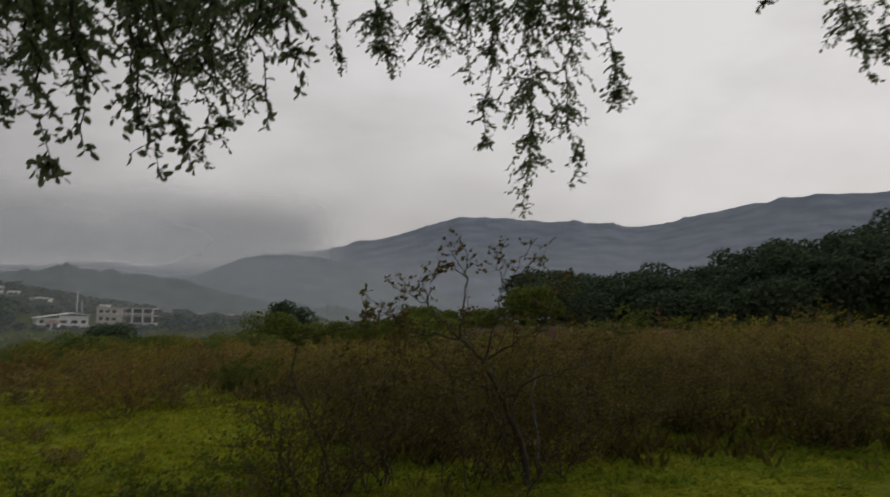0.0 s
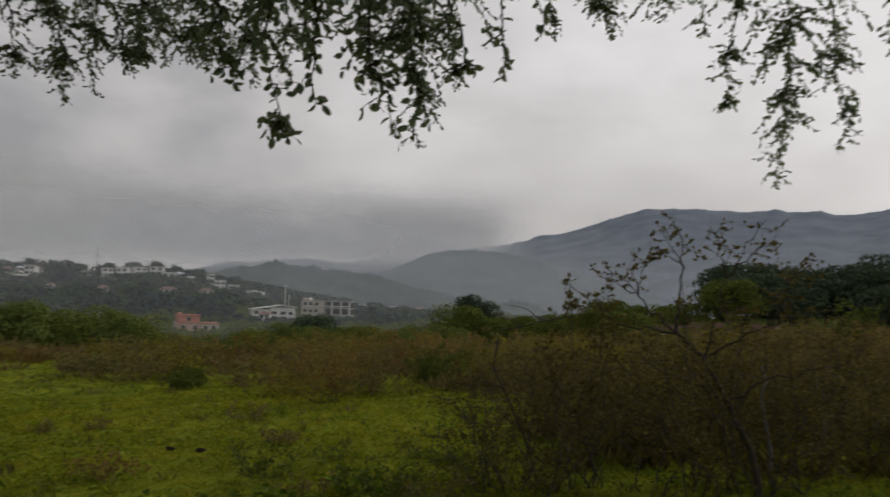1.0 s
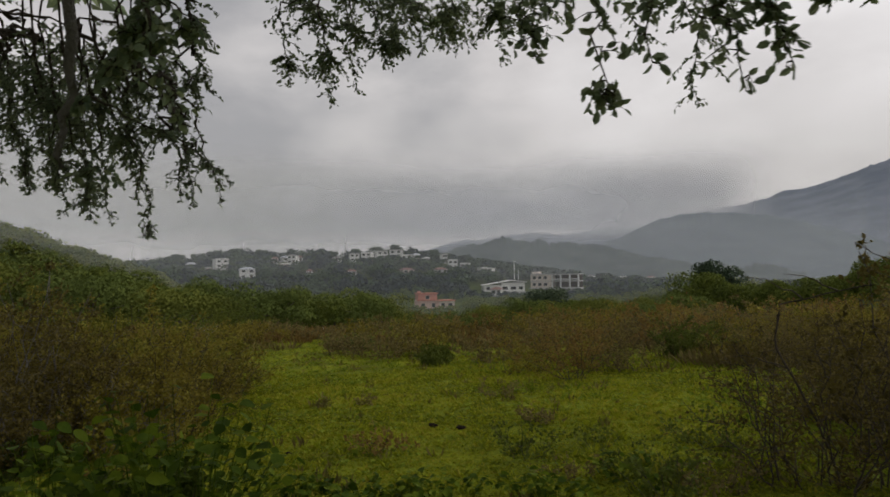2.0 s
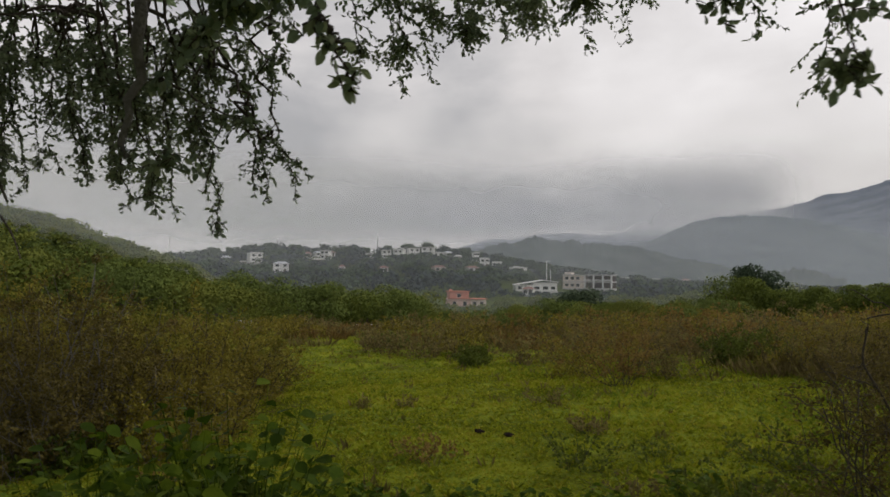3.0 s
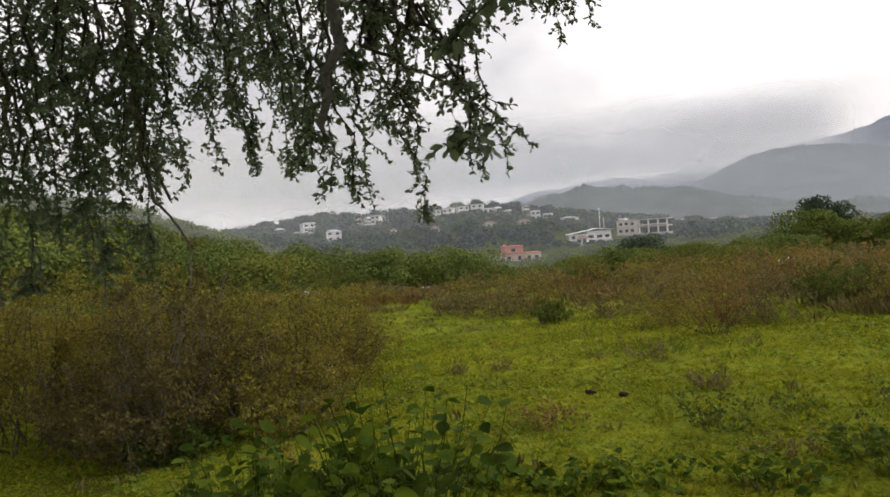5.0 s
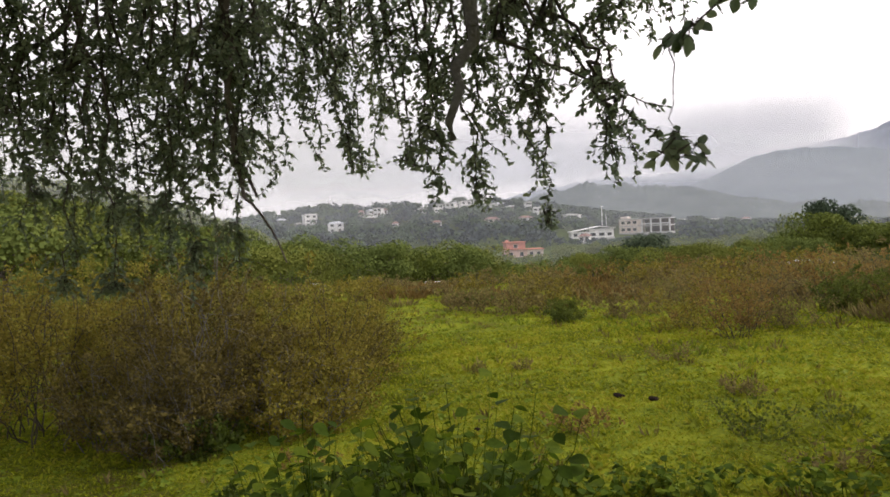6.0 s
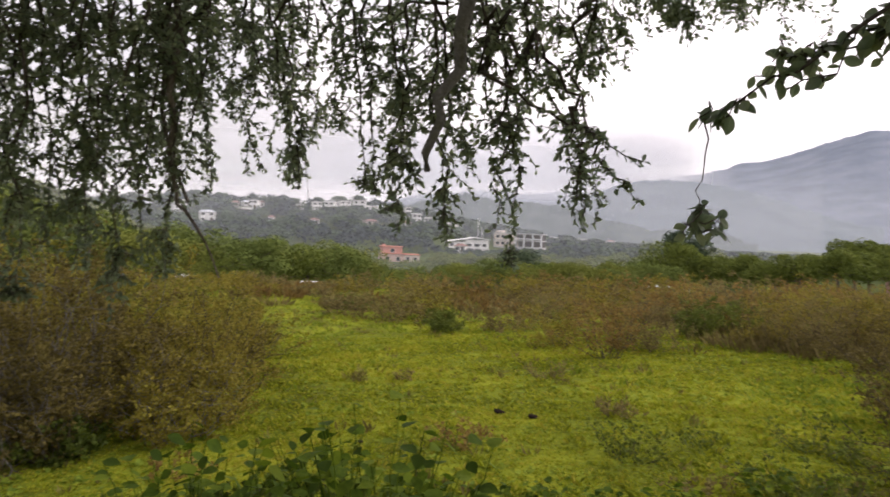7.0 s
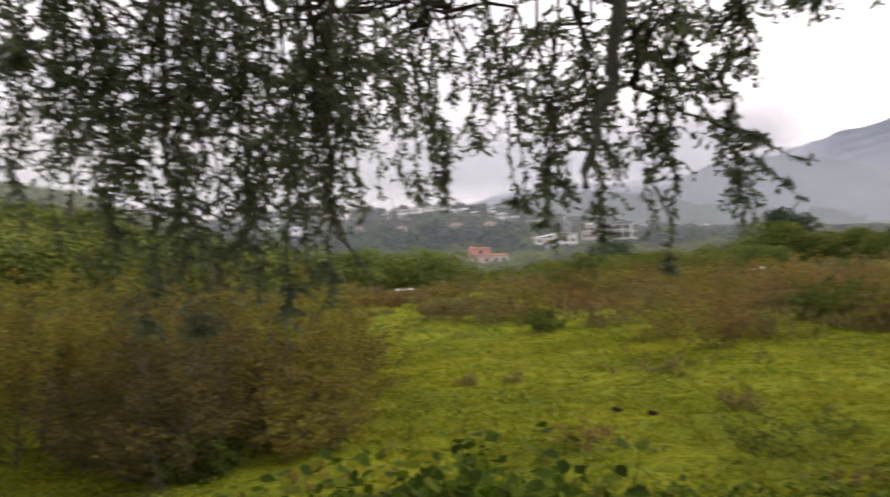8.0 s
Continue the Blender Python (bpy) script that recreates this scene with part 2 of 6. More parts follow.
def leaves(name, at, along, size, mat, width=0.45, shape=LANCE, shape_faces=LANCE_FACES, flat=0.0, face=None):
    """One mesh of many folded leaves; flat turns their faces to the sky, face along given directions."""
    at, along = np.asarray(at), unit(np.asarray(along))
    n = len(at)
    up = unit(rng.normal(size=(n, 3)) + np.array((0, 0, flat))) if face is None else unit(np.asarray(face) + 0.32 * rng.normal(size=(n, 3)))
    side = unit(np.cross(along, up))
    norm = np.cross(side, along)
    size = np.broadcast_to(size, (n,))[:, None, None]
    v = at[:, None] + size * (shape[None, :, :1] * along[:, None] + width * 2 * shape[None, :, 1:2] * side[:, None] + shape[None, :, 2:] * norm[:, None])
    f = shape_faces[None] + (np.arange(n) * len(shape))[:, None, None]
    return mesh_of(name, v.reshape(-1, 3), [f.reshape(-1, shape_faces.shape[1])], mat)


def tube(points, radii, sides=6):
    """Vertices and quads of a tapering tube along the points."""
    p = np.asarray(points, dtype=float)
    r = np.asarray(radii, dtype=float)
    d = unit(np.gradient(p, axis=0))
    ref = np.where(np.abs(d[:, 2:3]) > 0.9, np.array((1.0, 0, 0)), np.array((0, 0, 1.0)))
    a = unit(np.cross(d, ref))
    b = np.cross(d, a)
    t = np.linspace(0, 2 * math.pi, sides, endpoint=False)
    v = p[:, None] + r[:, None, None] * (np.cos(t)[None, :, None] * a[:, None] + np.sin(t)[None, :, None] * b[:, None])
    i = np.arange(len(p) - 1)[:, None] * sides
    j = np.arange(sides)[None]
    k = (j + 1) % sides
    q = np.stack([i + j, i + k, i + k + sides, i + j + sides], -1).reshape(-1, 4)
    return v.reshape(-1, 3), q


def tubes(name, items, mat, sides=6):
    vs, qs, base = [], [], 0
    for pts, rad in items:
        v, q = tube(pts, rad, sides)
        vs.append(v)
        qs.append(q + base)
        base += len(v)
    return mesh_of(name, np.concatenate(vs), [np.concatenate(qs)], mat, True)


def bend(a, b, sag=0.0, wave=0.0, steps=8):
    """A wandering line from a to b, lifted by sag in the middle."""
    a, b = np.asarray(a, float), np.asarray(b, float)
    s = np.linspace(0, 1, steps)[:, None]
    p = a + (b - a) * s
    p[:, 2] += sag * 4 * (s * (1 - s))[:, 0]
    if wave:
        w = rng.normal(size=(steps, 3)) * wave
        w[0] = w[-1] = 0
        p += w
    return p


def part(name, me, parent, label=""):
    ob = new(name, me)
    ob.parent = parent
    return tagged(ob, label)


def thing(name, x, y, z, label, category, group="", kind=""):
    ob = new(name)
    ob.location = (x, y, z)
    ob.empty_display_size = 0.2
    return tagged(ob, label, category, group, kind)


def box(bm, x0, y0, z0, x1, y1, z1):
    m = Matrix.Translation(((x0 + x1) / 2, (y0 + y1) / 2, (z0 + z1) / 2)) @ Matrix.Diagonal((abs(x1 - x0), abs(y1 - y0), abs(z1 - z0), 1))
    bmesh.ops.create_cube(bm, size=1, matrix=m)


def solid(name, boxes, mat, bevel=0.0):
    bm = bmesh.new()
    for b in boxes:
        box(bm, *b)
    if bevel:
        bmesh.ops.bevel(bm, geom=bm.edges[:], offset=bevel, segments=1, affect="EDGES")
    me = bpy.data.meshes.new(name)
    bm.to_mesh(me)
    bm.free()
    me.materials.append(mat)
    return me


def smooth(a, b, v):
    s = np.clip((v - a) / (b - a), 0, 1)
    return s * s * (3 - 2 * s)


# ---------------------------------------------------------------- the lie of the land
VX, VY, VZ = -2.0, 1.5, 3.8  # the spot that bearings are taken from; bearings count to the left of +y


def polar(bearing, dist):
    return VX - dist * math.sin(radians(bearing)), VY + dist * math.cos(radians(bearing))


def wobble(x, y, s):
    """A cheap rolling relief between -1 and 1."""
    return (np.sin(x / s + 1.3 * np.sin(y / s * 0.7)) + np.sin(y / s * 1.1 + 1.7 * np.sin(x / s * 0.6 + 2)) + np.sin((x + y) / s * 1.9 + 0.5)) / 3


def land(x, y):
    """Height of the ground."""
    x, y = np.asarray(x, float), np.asarray(y, float)
    dx, dy = x - VX, y - VY
    r, az = np.hypot(dx, dy), np.degrees(np.arctan2(-dx, dy))
    z = np.clip(0.9 + 0.065 * (x + 8.5), 0.3, 2.2) + 0.07 * wobble(x, y, 1.9) * smooth(3, 9, r) + 0.12 * wobble(x, y, 7.0) * smooth(10, 25, r)
    z += 0.4 * (1 - smooth(3, 7, r))
    side = smooth(4, 26, az) * (1 - smooth(120, 150, az))
    z -= (5.2 * side + 3.0 * (1 - side)) * smooth(42, 80, r)
    z += 0.8 * wobble(x, y, 40) * smooth(80, 200, r) - 2.2 * side * smooth(90, 150, r)
    # the near green hill on the left, the hill of houses, the rise under the dark wood
    hill = np.interp(az, [48, 53, 56, 59.2, 62.3, 64.5, 67, 75, 100, 140], [-3.4, -1.2, 0.1, 1.15, 2.35, 3.15, 3.6, 4.5, 5.0, -3])
    top = VZ + 160 * np.tan(np.radians(hill))
    z = np.maximum(z, z + (top - z) * np.exp(-((r - 160) / np.where(r < 160, 45, 110)) ** 2))
    hill = np.interp(az, [4, 15, 21, 27, 31, 34, 37.5, 41, 46, 50, 52, 55, 60, 80, 110], [-1.2, -0.9, -0.5, 0.1, 0.8, 1.2, 1.45, 1.15, 1.15, 1.35, 0.8, 0.9, 0.3, 0.0, -1.2])
    top = VZ + 370 * np.tan(np.radians(hill)) + 1.5 * wobble(x, y, 22)
    z = np.maximum(z, z + (top - z) * np.exp(-((r - 370) / np.where(r < 370, 105, 250)) ** 2))
    hill = np.interp(az, [-120, -60, -32, -24, -15, -9, -4, 2, 7], [-1, 4.0, 3.0, 1.4, 0.4, 0.0, -1.0, -1.0, -6.0])
    top = VZ + 130 * np.tan(np.radians(hill))
    z = np.maximum(z, z + (top - z) * np.exp(-((r - 130) / np.where(r < 130, 32, 140)) ** 2))
    return z


def spot(bearing, elevation, near=60.0, far=460.0):
    """The first place on the land, from near on, that a sight line at this bearing and elevation meets."""
    r = np.arange(near, far, 1.0)
    x, y = VX - r * math.sin(radians(bearing)), VY + r * math.cos(radians(bearing))
    line = VZ + r * math.tan(radians(elevation))
    hit = np.nonzero(land(x, y) > line)[0]
    i = hit[0] if len(hit) else int(np.argmin(line - land(x, y)))
    return float(x[i]), float(y[i]), float(land(x[i], y[i])), float(r[i])


# ground: one sheet out to the horizon
rings = np.concatenate([[0.0], np.geomspace(0.6, 60, 90), np.geomspace(62, 700, 80), np.geomspace(760, 4600, 14)])
turns = np.radians(np.arange(0, 360, 1.5))
R, T = np.meshgrid(rings, turns, indexing="ij")
GX, GY = VX - R * np.sin(T), VY + R * np.cos(T)
GZ = land(GX, GY)
nr, nt = R.shape
i, j = np.meshgrid(np.arange(1, nr - 1), np.arange(nt), indexing="ij")
k = (j + 1) % nt
quads = np.stack([i * nt + j, (i + 1) * nt + j, (i + 1) * nt + k, i * nt + k], -1).reshape(-1, 4)
ring_of = i.ravel()
j = np.arange(nt)
fan = np.stack([np.zeros(nt, int), nt + j, nt + (j + 1) % nt], -1)
ground_mesh = mesh_of("ground", np.stack([GX, GY, GZ], -1).reshape(-1, 3), [quads, fan], SOIL, True)
ground_mesh.materials.append(FLOOR)
slots = np.zeros(len(ground_mesh.polygons), dtype=np.int32)
slots[:len(quads)] = rings[ring_of] > 50
ground_mesh.polygons.foreach_set("material_index", slots)
tagged(new("ground", ground_mesh),
       "uneven field of wet yellow-green grass and soil running to a valley", "ground", kind="structure")


def relief(x, y, octaves=5):
    """Rolling noise from turned sine waves, finer and weaker by octaves."""
    out, amp, s, a = np.zeros_like(x), 1.0, 1.0, 0.4
    for _ in range(octaves):
        u, v = x * math.cos(a) + y * math.sin(a), y * math.cos(a) - x * math.sin(a)
        out += amp * np.sin(u * s + 1.7 * np.sin(v * s * 0.63 + a)) * np.cos(v * s * 0.81 + 1.3 * np.sin(u * s * 0.47))
        amp, s, a = amp * 0.52, s * 1.93, a + 1.1
    return out


def ridge(name, bearings, elevations, dist, depth, mat, label, rough):
    """A mountain range as a folded sheet: foot, ravined face, crest and back slope."""
    az = np.arange(bearings[0], bearings[-1], 0.14)
    el = np.interp(az, bearings, elevations)
    el = np.convolve(np.pad(el, 12, mode="edge"), np.ones(25) / 25, mode="valid")
    crest = VZ + dist * np.tan(np.radians(el))
    crest = crest + rough * relief(np.radians(az) * dist / 140, az * 0, 4)
    jag = np.random.default_rng(int(dist)).normal(0, 1, len(az))
    jag = 0.13 * rough * (jag + np.roll(jag, 1) + 1.6 * np.convolve(jag, np.ones(9) / 3, mode="same"))
    s = np.concatenate([np.linspace(0, 1, 40), [1.2, 1.6]])
    A, S = np.meshgrid(az, s, indexing="ij")
    up = np.where(S <= 1, S ** 1.15, 1 - (S - 1) * 1.2)
    fold = relief(np.radians(A) * dist / 150 + S * 2.6, S * depth / 330 + np.radians(A) * dist / 420, 7)
    Z = -12 + (crest[:, None] + 12) * up + rough * 0.4 * fold * np.sin(np.clip(S, 0, 1) * math.pi) + jag[:, None] * np.clip(S, 0, 1) ** 14
    D = dist - depth + depth * S
    X, Y = VX - D * np.sin(np.radians(A)), VY + D * np.cos(np.radians(A))
    n0, n1 = A.shape
    a, b = np.meshgrid(np.arange(n0 - 1), np.arange(n1 - 1), indexing="ij")
    q = np.stack([a * n1 + b, a * n1 + b + 1, (a + 1) * n1 + b + 1, (a + 1) * n1 + b], -1).reshape(-1, 4)
    return tagged(new(name, mesh_of(name, np.stack([X, Y, Z], -1).reshape(-1, 3), [q], mat, True)), label, "mountain", kind="structure")


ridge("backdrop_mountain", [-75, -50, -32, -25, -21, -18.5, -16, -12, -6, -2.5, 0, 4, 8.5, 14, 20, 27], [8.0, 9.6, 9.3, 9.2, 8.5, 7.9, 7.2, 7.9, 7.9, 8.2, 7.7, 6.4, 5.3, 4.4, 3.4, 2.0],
      2600, 1300, MOUNT, "mountain range under low cloud, haze painted in as blue-grey", 7)
ridge("backdrop_far_ridge", [18, 21, 23, 25.3, 26.7, 28.2, 30.4, 33, 37, 45], [3.5, 3.5, 3.1, 3.35, 3.75, 3.3, 3.1, 2.5, 1.6, 0.5], 1700, 500, MOUNT, "misty ridge far up the valley, haze painted in its pale colour", 4)
ridge("backdrop_wooded_ridge", [-2, 3, 6, 9, 12, 13.2, 14.6, 16.5, 18.5, 20.4, 23, 27, 32, 40], [1.0, 2.4, 3.5, 4.2, 4.5, 4.55, 4.35, 3.9, 3.05, 2.3, 2.1, 1.9, 1.5, 0.6], 1150, 420, MOUNT_NEAR, "dark wooded ridge above the valley, haze painted in its colour", 3)

ridge("backdrop_near_hill", [6, 11, 14, 16.9, 18.8, 21.2, 23.3, 25.4, 27.1, 29.3, 31.5, 33.8, 38], [-0.6, 0.1, 0.4, 0.9, 1.5, 1.95, 2.15, 2.15, 2.5, 2.35, 1.95, 1.6, 0.4], 620, 160, HILL, "wooded hill behind the houses, haze painted in its colour", 4.0)

# low cloud that lies along the mountain's flank and hides the crest up the valley
mist = bpy.data.materials.new("low_cloud")
mist.use_nodes = True
n, l = mist.node_tree.nodes, mist.node_tree.links
n.clear()
pos = n.new("ShaderNodeNewGeometry")
puff = n.new("ShaderNodeTexNoise")
puff.inputs["Scale"].default_value, puff.inputs["Detail"].default_value, puff.inputs["Roughness"].default_value = 0.0042, 6.0, 0.55
stretch = n.new("ShaderNodeMapping")
stretch.inputs["Scale"].default_value = (1, 1, 2.2)
l.new(pos.outputs["Position"], stretch.inputs["Vector"])
l.new(stretch.outputs["Vector"], puff.inputs["Vector"])
split = n.new("ShaderNodeSeparateXYZ")
l.new(pos.outputs["Position"], split.inputs["Vector"])


def mist_range(src, a, b, c, d, smoothstep=True):
    m = n.new("ShaderNodeMapRange")
    m.interpolation_type = "SMOOTHSTEP" if smoothstep else "LINEAR"
    for key, v in (("From Min", a), ("From Max", b), ("To Min", c), ("To Max", d)):
        m.inputs[key].default_value = v
    l.new(src, m.inputs["Value"])
    return m.outputs["Result"]


def mist_math(op, a, b):
    m = n.new("ShaderNodeMath")
    m.operation, m.use_clamp = op, True
    for q, v in enumerate((a, b)):
        if isinstance(v, float):
            m.inputs[q].default_value = v
        else:
            l.new(v, m.inputs[q])
    return m.outputs[0]


lower = mist_math("ADD", mist_range(split.outputs["Z"], 50.0, 105.0, 0.0, 0.88), 0.1)
upper = mist_range(split.outputs["Z"], 130.0, 260.0, 1.0, 0.0)
start = mist_range(split.outputs["X"], -150.0, -310.0, 0.0, 1.0)
cover = mist_math("MULTIPLY", mist_math("MULTIPLY", lower, upper), start)
cover = mist_math("MULTIPLY", cover, mist_range(puff.outputs["Fac"], 0.3, 0.62, 0.65, 1.2))
white_d, white_t, clear, add, blend = n.new("ShaderNodeBsdfDiffuse"), n.new("ShaderNodeBsdfTranslucent"), n.new("ShaderNodeBsdfTransparent"), n.new("ShaderNodeMixShader"), n.new("ShaderNodeMixShader")
for w in (white_d, white_t):
    w.inputs["Color"].default_value = (0.9, 0.9, 0.91, 1)
l.new(white_d.outputs[0], add.inputs[1])
l.new(white_t.outputs[0], add.inputs[2])
l.new(cover, blend.inputs["Fac"])
l.new(clear.outputs[0], blend.inputs[1])
l.new(add.outputs[0], blend.inputs[2])
l.new(blend.outputs[0], n.new("ShaderNodeOutputMaterial").inputs["Surface"])


def mist_sheet(name, mat, dist, b0, b1, height, slope, label):
    a = np.radians(np.arange(b0, b1, 1.0))
    A, Hh = np.meshgrid(a, np.linspace(0, 1, 12), indexing="ij")
    Zz = -14 + (height + 14) * Hh
    d = dist + slope * Zz
    q0, q1 = np.meshgrid(np.arange(A.shape[0] - 1), np.arange(11), indexing="ij")
    q = np.stack([q0 * 12 + q1, q0 * 12 + q1 + 1, (q0 + 1) * 12 + q1 + 1, (q0 + 1) * 12 + q1], -1).reshape(-1, 4)
    tagged(new(name, mesh_of(name, np.stack([VX - d * np.sin(A), VY + d * np.cos(A), Zz], -1).reshape(-1, 3), [q], mat, True)), label, "mist", kind="structure")


mist_sheet("backdrop_low_cloud", mist, 1240, 0, 75, 280, 0.35, "thin bank of low grey cloud lying along the mountains")


def mist_haze_mat(name, share, top0, top1, from_x=None, rise=None):
    """A sheet standing in for mist and haze: mostly clear, whitened by the sky's light, fading out upwards."""
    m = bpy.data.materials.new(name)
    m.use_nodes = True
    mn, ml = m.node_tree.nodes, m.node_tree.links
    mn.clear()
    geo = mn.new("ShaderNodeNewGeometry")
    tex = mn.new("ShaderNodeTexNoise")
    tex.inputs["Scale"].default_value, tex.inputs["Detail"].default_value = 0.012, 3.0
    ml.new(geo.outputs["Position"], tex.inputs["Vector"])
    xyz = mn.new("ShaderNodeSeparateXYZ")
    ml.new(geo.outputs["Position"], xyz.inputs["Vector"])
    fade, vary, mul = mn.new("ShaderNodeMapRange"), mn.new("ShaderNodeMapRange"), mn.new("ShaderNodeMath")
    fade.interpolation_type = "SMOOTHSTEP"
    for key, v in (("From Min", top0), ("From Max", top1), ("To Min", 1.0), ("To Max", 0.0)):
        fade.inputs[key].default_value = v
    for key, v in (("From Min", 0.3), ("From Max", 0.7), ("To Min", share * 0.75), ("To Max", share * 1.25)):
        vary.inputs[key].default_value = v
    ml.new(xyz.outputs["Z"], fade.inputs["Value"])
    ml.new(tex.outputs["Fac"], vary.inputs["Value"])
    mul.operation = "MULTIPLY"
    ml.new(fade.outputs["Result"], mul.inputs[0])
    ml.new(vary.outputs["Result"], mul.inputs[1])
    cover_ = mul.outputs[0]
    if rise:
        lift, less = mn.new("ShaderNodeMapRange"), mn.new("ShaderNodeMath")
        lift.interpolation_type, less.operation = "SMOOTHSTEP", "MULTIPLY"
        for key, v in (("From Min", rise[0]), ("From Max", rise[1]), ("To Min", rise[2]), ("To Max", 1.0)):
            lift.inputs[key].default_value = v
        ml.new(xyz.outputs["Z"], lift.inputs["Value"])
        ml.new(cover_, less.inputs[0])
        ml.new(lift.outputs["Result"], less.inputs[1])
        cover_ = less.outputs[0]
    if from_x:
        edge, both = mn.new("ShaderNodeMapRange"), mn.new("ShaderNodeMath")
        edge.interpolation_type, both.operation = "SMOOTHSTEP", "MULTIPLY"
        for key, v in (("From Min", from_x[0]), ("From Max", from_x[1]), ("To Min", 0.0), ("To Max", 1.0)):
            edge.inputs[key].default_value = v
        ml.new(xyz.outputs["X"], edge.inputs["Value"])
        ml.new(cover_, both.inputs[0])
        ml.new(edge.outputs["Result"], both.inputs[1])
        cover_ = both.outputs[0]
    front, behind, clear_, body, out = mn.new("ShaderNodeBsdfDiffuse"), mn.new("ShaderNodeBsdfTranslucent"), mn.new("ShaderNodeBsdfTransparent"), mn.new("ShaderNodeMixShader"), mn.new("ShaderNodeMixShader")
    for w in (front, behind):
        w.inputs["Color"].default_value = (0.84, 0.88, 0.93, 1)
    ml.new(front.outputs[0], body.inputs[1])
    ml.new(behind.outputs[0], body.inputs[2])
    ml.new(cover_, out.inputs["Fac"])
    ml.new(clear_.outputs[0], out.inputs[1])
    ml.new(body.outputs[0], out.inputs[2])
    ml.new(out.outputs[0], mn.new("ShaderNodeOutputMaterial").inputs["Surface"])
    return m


flank = mist_haze_mat("flank_mist", 0.42, 85.0, 165.0, (-130.0, -420.0), (18.0, 75.0, 0.3))
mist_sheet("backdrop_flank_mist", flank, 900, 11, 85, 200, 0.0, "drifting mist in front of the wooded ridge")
# three see-through sheets added to pale the distance as haze would
mist_sheet("backdrop_valley_haze_veil", mist_haze_mat("valley_haze_veil", 0.17, 18.0, 40.0), 140, -100, 100, 42, 0.0, "see-through sheet standing in for haze across the valley")
mist_sheet("backdrop_slope_haze_veil", mist_haze_mat("slope_haze_veil", 0.09, 22.0, 48.0), 285, 2, 100, 50, 0.0, "see-through sheet standing in for haze before the hill of houses")
mist_sheet("backdrop_hill_haze_veil", mist_haze_mat("hill_haze_veil", 0.2, 25.0, 60.0), 480, -100, 100, 64, 0.0, "see-through sheet standing in for haze behind the hill of houses")

# ---------------------------------------------------------------- houses across the valley


def turned(ob, x, y, extra=0.0):
    """Turns a thing's front (its -y side) towards the field."""
    ob.rotation_euler = (0, 0, math.atan2(y - VY, x - VX) - math.pi / 2 + radians(extra))


def window(parent, x, z, w, h, y, mat=None):
    win = part("window", solid("window_frame", [(x - w / 2 - 0.08, y - 0.06, z - 0.08, x + w / 2 + 0.08, y, z), (x - w / 2 - 0.08, y - 0.06, z + h, x + w / 2 + 0.08, y, z + h + 0.08),
                                                (x - w / 2 - 0.08, y - 0.06, z, x - w / 2, y, z + h), (x + w / 2, y - 0.06, z, x + w / 2 + 0.08, y, z + h)], mat or WHITE), parent)
    part("pane", solid("pane", [(x - w / 2, y - 0.03, z, x + w / 2, y + 0.01, z + h)], GLASS_DARK), win)


def white_house(x, y, z, w, d, storeys, wall_mat, roof_mat, pitched, extra, label, group="houses on the hill", eaves=0.4):
    house = thing("house", x, y, z, label, "house", group)
    turned(house, x, y, extra)
    h = 2.5 * storeys
    part("plinth", solid("plinth", [(-w / 2 - 0.1, -d / 2 - 0.1, -6.0, w / 2 + 0.1, d / 2 + 0.1, 0.15)], CONCRETE), house)
    part("wall", solid("wall", [(-w / 2, -d / 2, 0.15, w / 2, d / 2, h)], wall_mat, 0.03), house)
    if pitched:
        bm = bmesh.new()
        e, top = eaves, h + 0.24 * d
        vs = [bm.verts.new(p) for p in ((-w / 2 - e, -d / 2 - e, h - 0.02), (w / 2 + e, -d / 2 - e, h - 0.02), (w / 2 + e, d / 2 + e, h - 0.02), (-w / 2 - e, d / 2 + e, h - 0.02), (-w / 4, 0, top), (w / 4, 0, top))]
        for f in ((0, 1, 5, 4), (2, 3, 4, 5), (1, 2, 5), (3, 0, 4), (3, 2, 1, 0)):
            bm.faces.new([vs[q] for q in f])
        me = bpy.data.meshes.new("roof")
        bm.to_mesh(me)
        bm.free()
        me.materials.append(roof_mat)
        part("roof", me, house)
    else:
        part("roof", solid("roof", [(-w / 2 - eaves, -d / 2 - eaves, h, w / 2 + eaves, d / 2 + eaves, h + 0.22), (-w / 2, -d / 2, h + 0.22, w / 2, -d / 2 + 0.15, h + 0.55)], roof_mat), house)
    n = max(2, int(w / 3))
    for s in range(storeys):
        for q in range(n):
            wx = -w / 2 + (q + 0.5) * w / n
            if s == 0 and q == n // 2:
                part("door", solid("door", [(wx - 0.5, -d / 2 - 0.05, 0.15, wx + 0.5, -d / 2 + 0.01, 2.25)], BARK), house)
            else:
                window(house, wx, s * 2.5 + 0.95, 1.3, 1.1, -d / 2)
    return house


# the salmon-pink house
px, py, pz, pr = spot(33.9, -2.5, 110)
pink = thing("pink_house", px, py, pz - 0.8, "salmon-pink two-storey house with orange-red upper floor, among trees", "house")
turned(pink, px, py, 8)
pink.scale = (pr / 205, pr / 205, pr / 235)
part("plinth", solid("plinth", [(-5.4, -4.2, -3, 5.8, 4.2, 0.1)], CONCRETE), pink)
part("wall", solid("wall", [(-5.2, -4, 0.1, 1.0, 4, 3.3)], PALE_PINK, 0.04), pink, "pale salmon lower wall")
part("annex", solid("annex", [(1.0, -3.6, 0.1, 5.6, 3.0, 3.1)], CREAM, 0.04), pink, "cream side wing with flat roof")
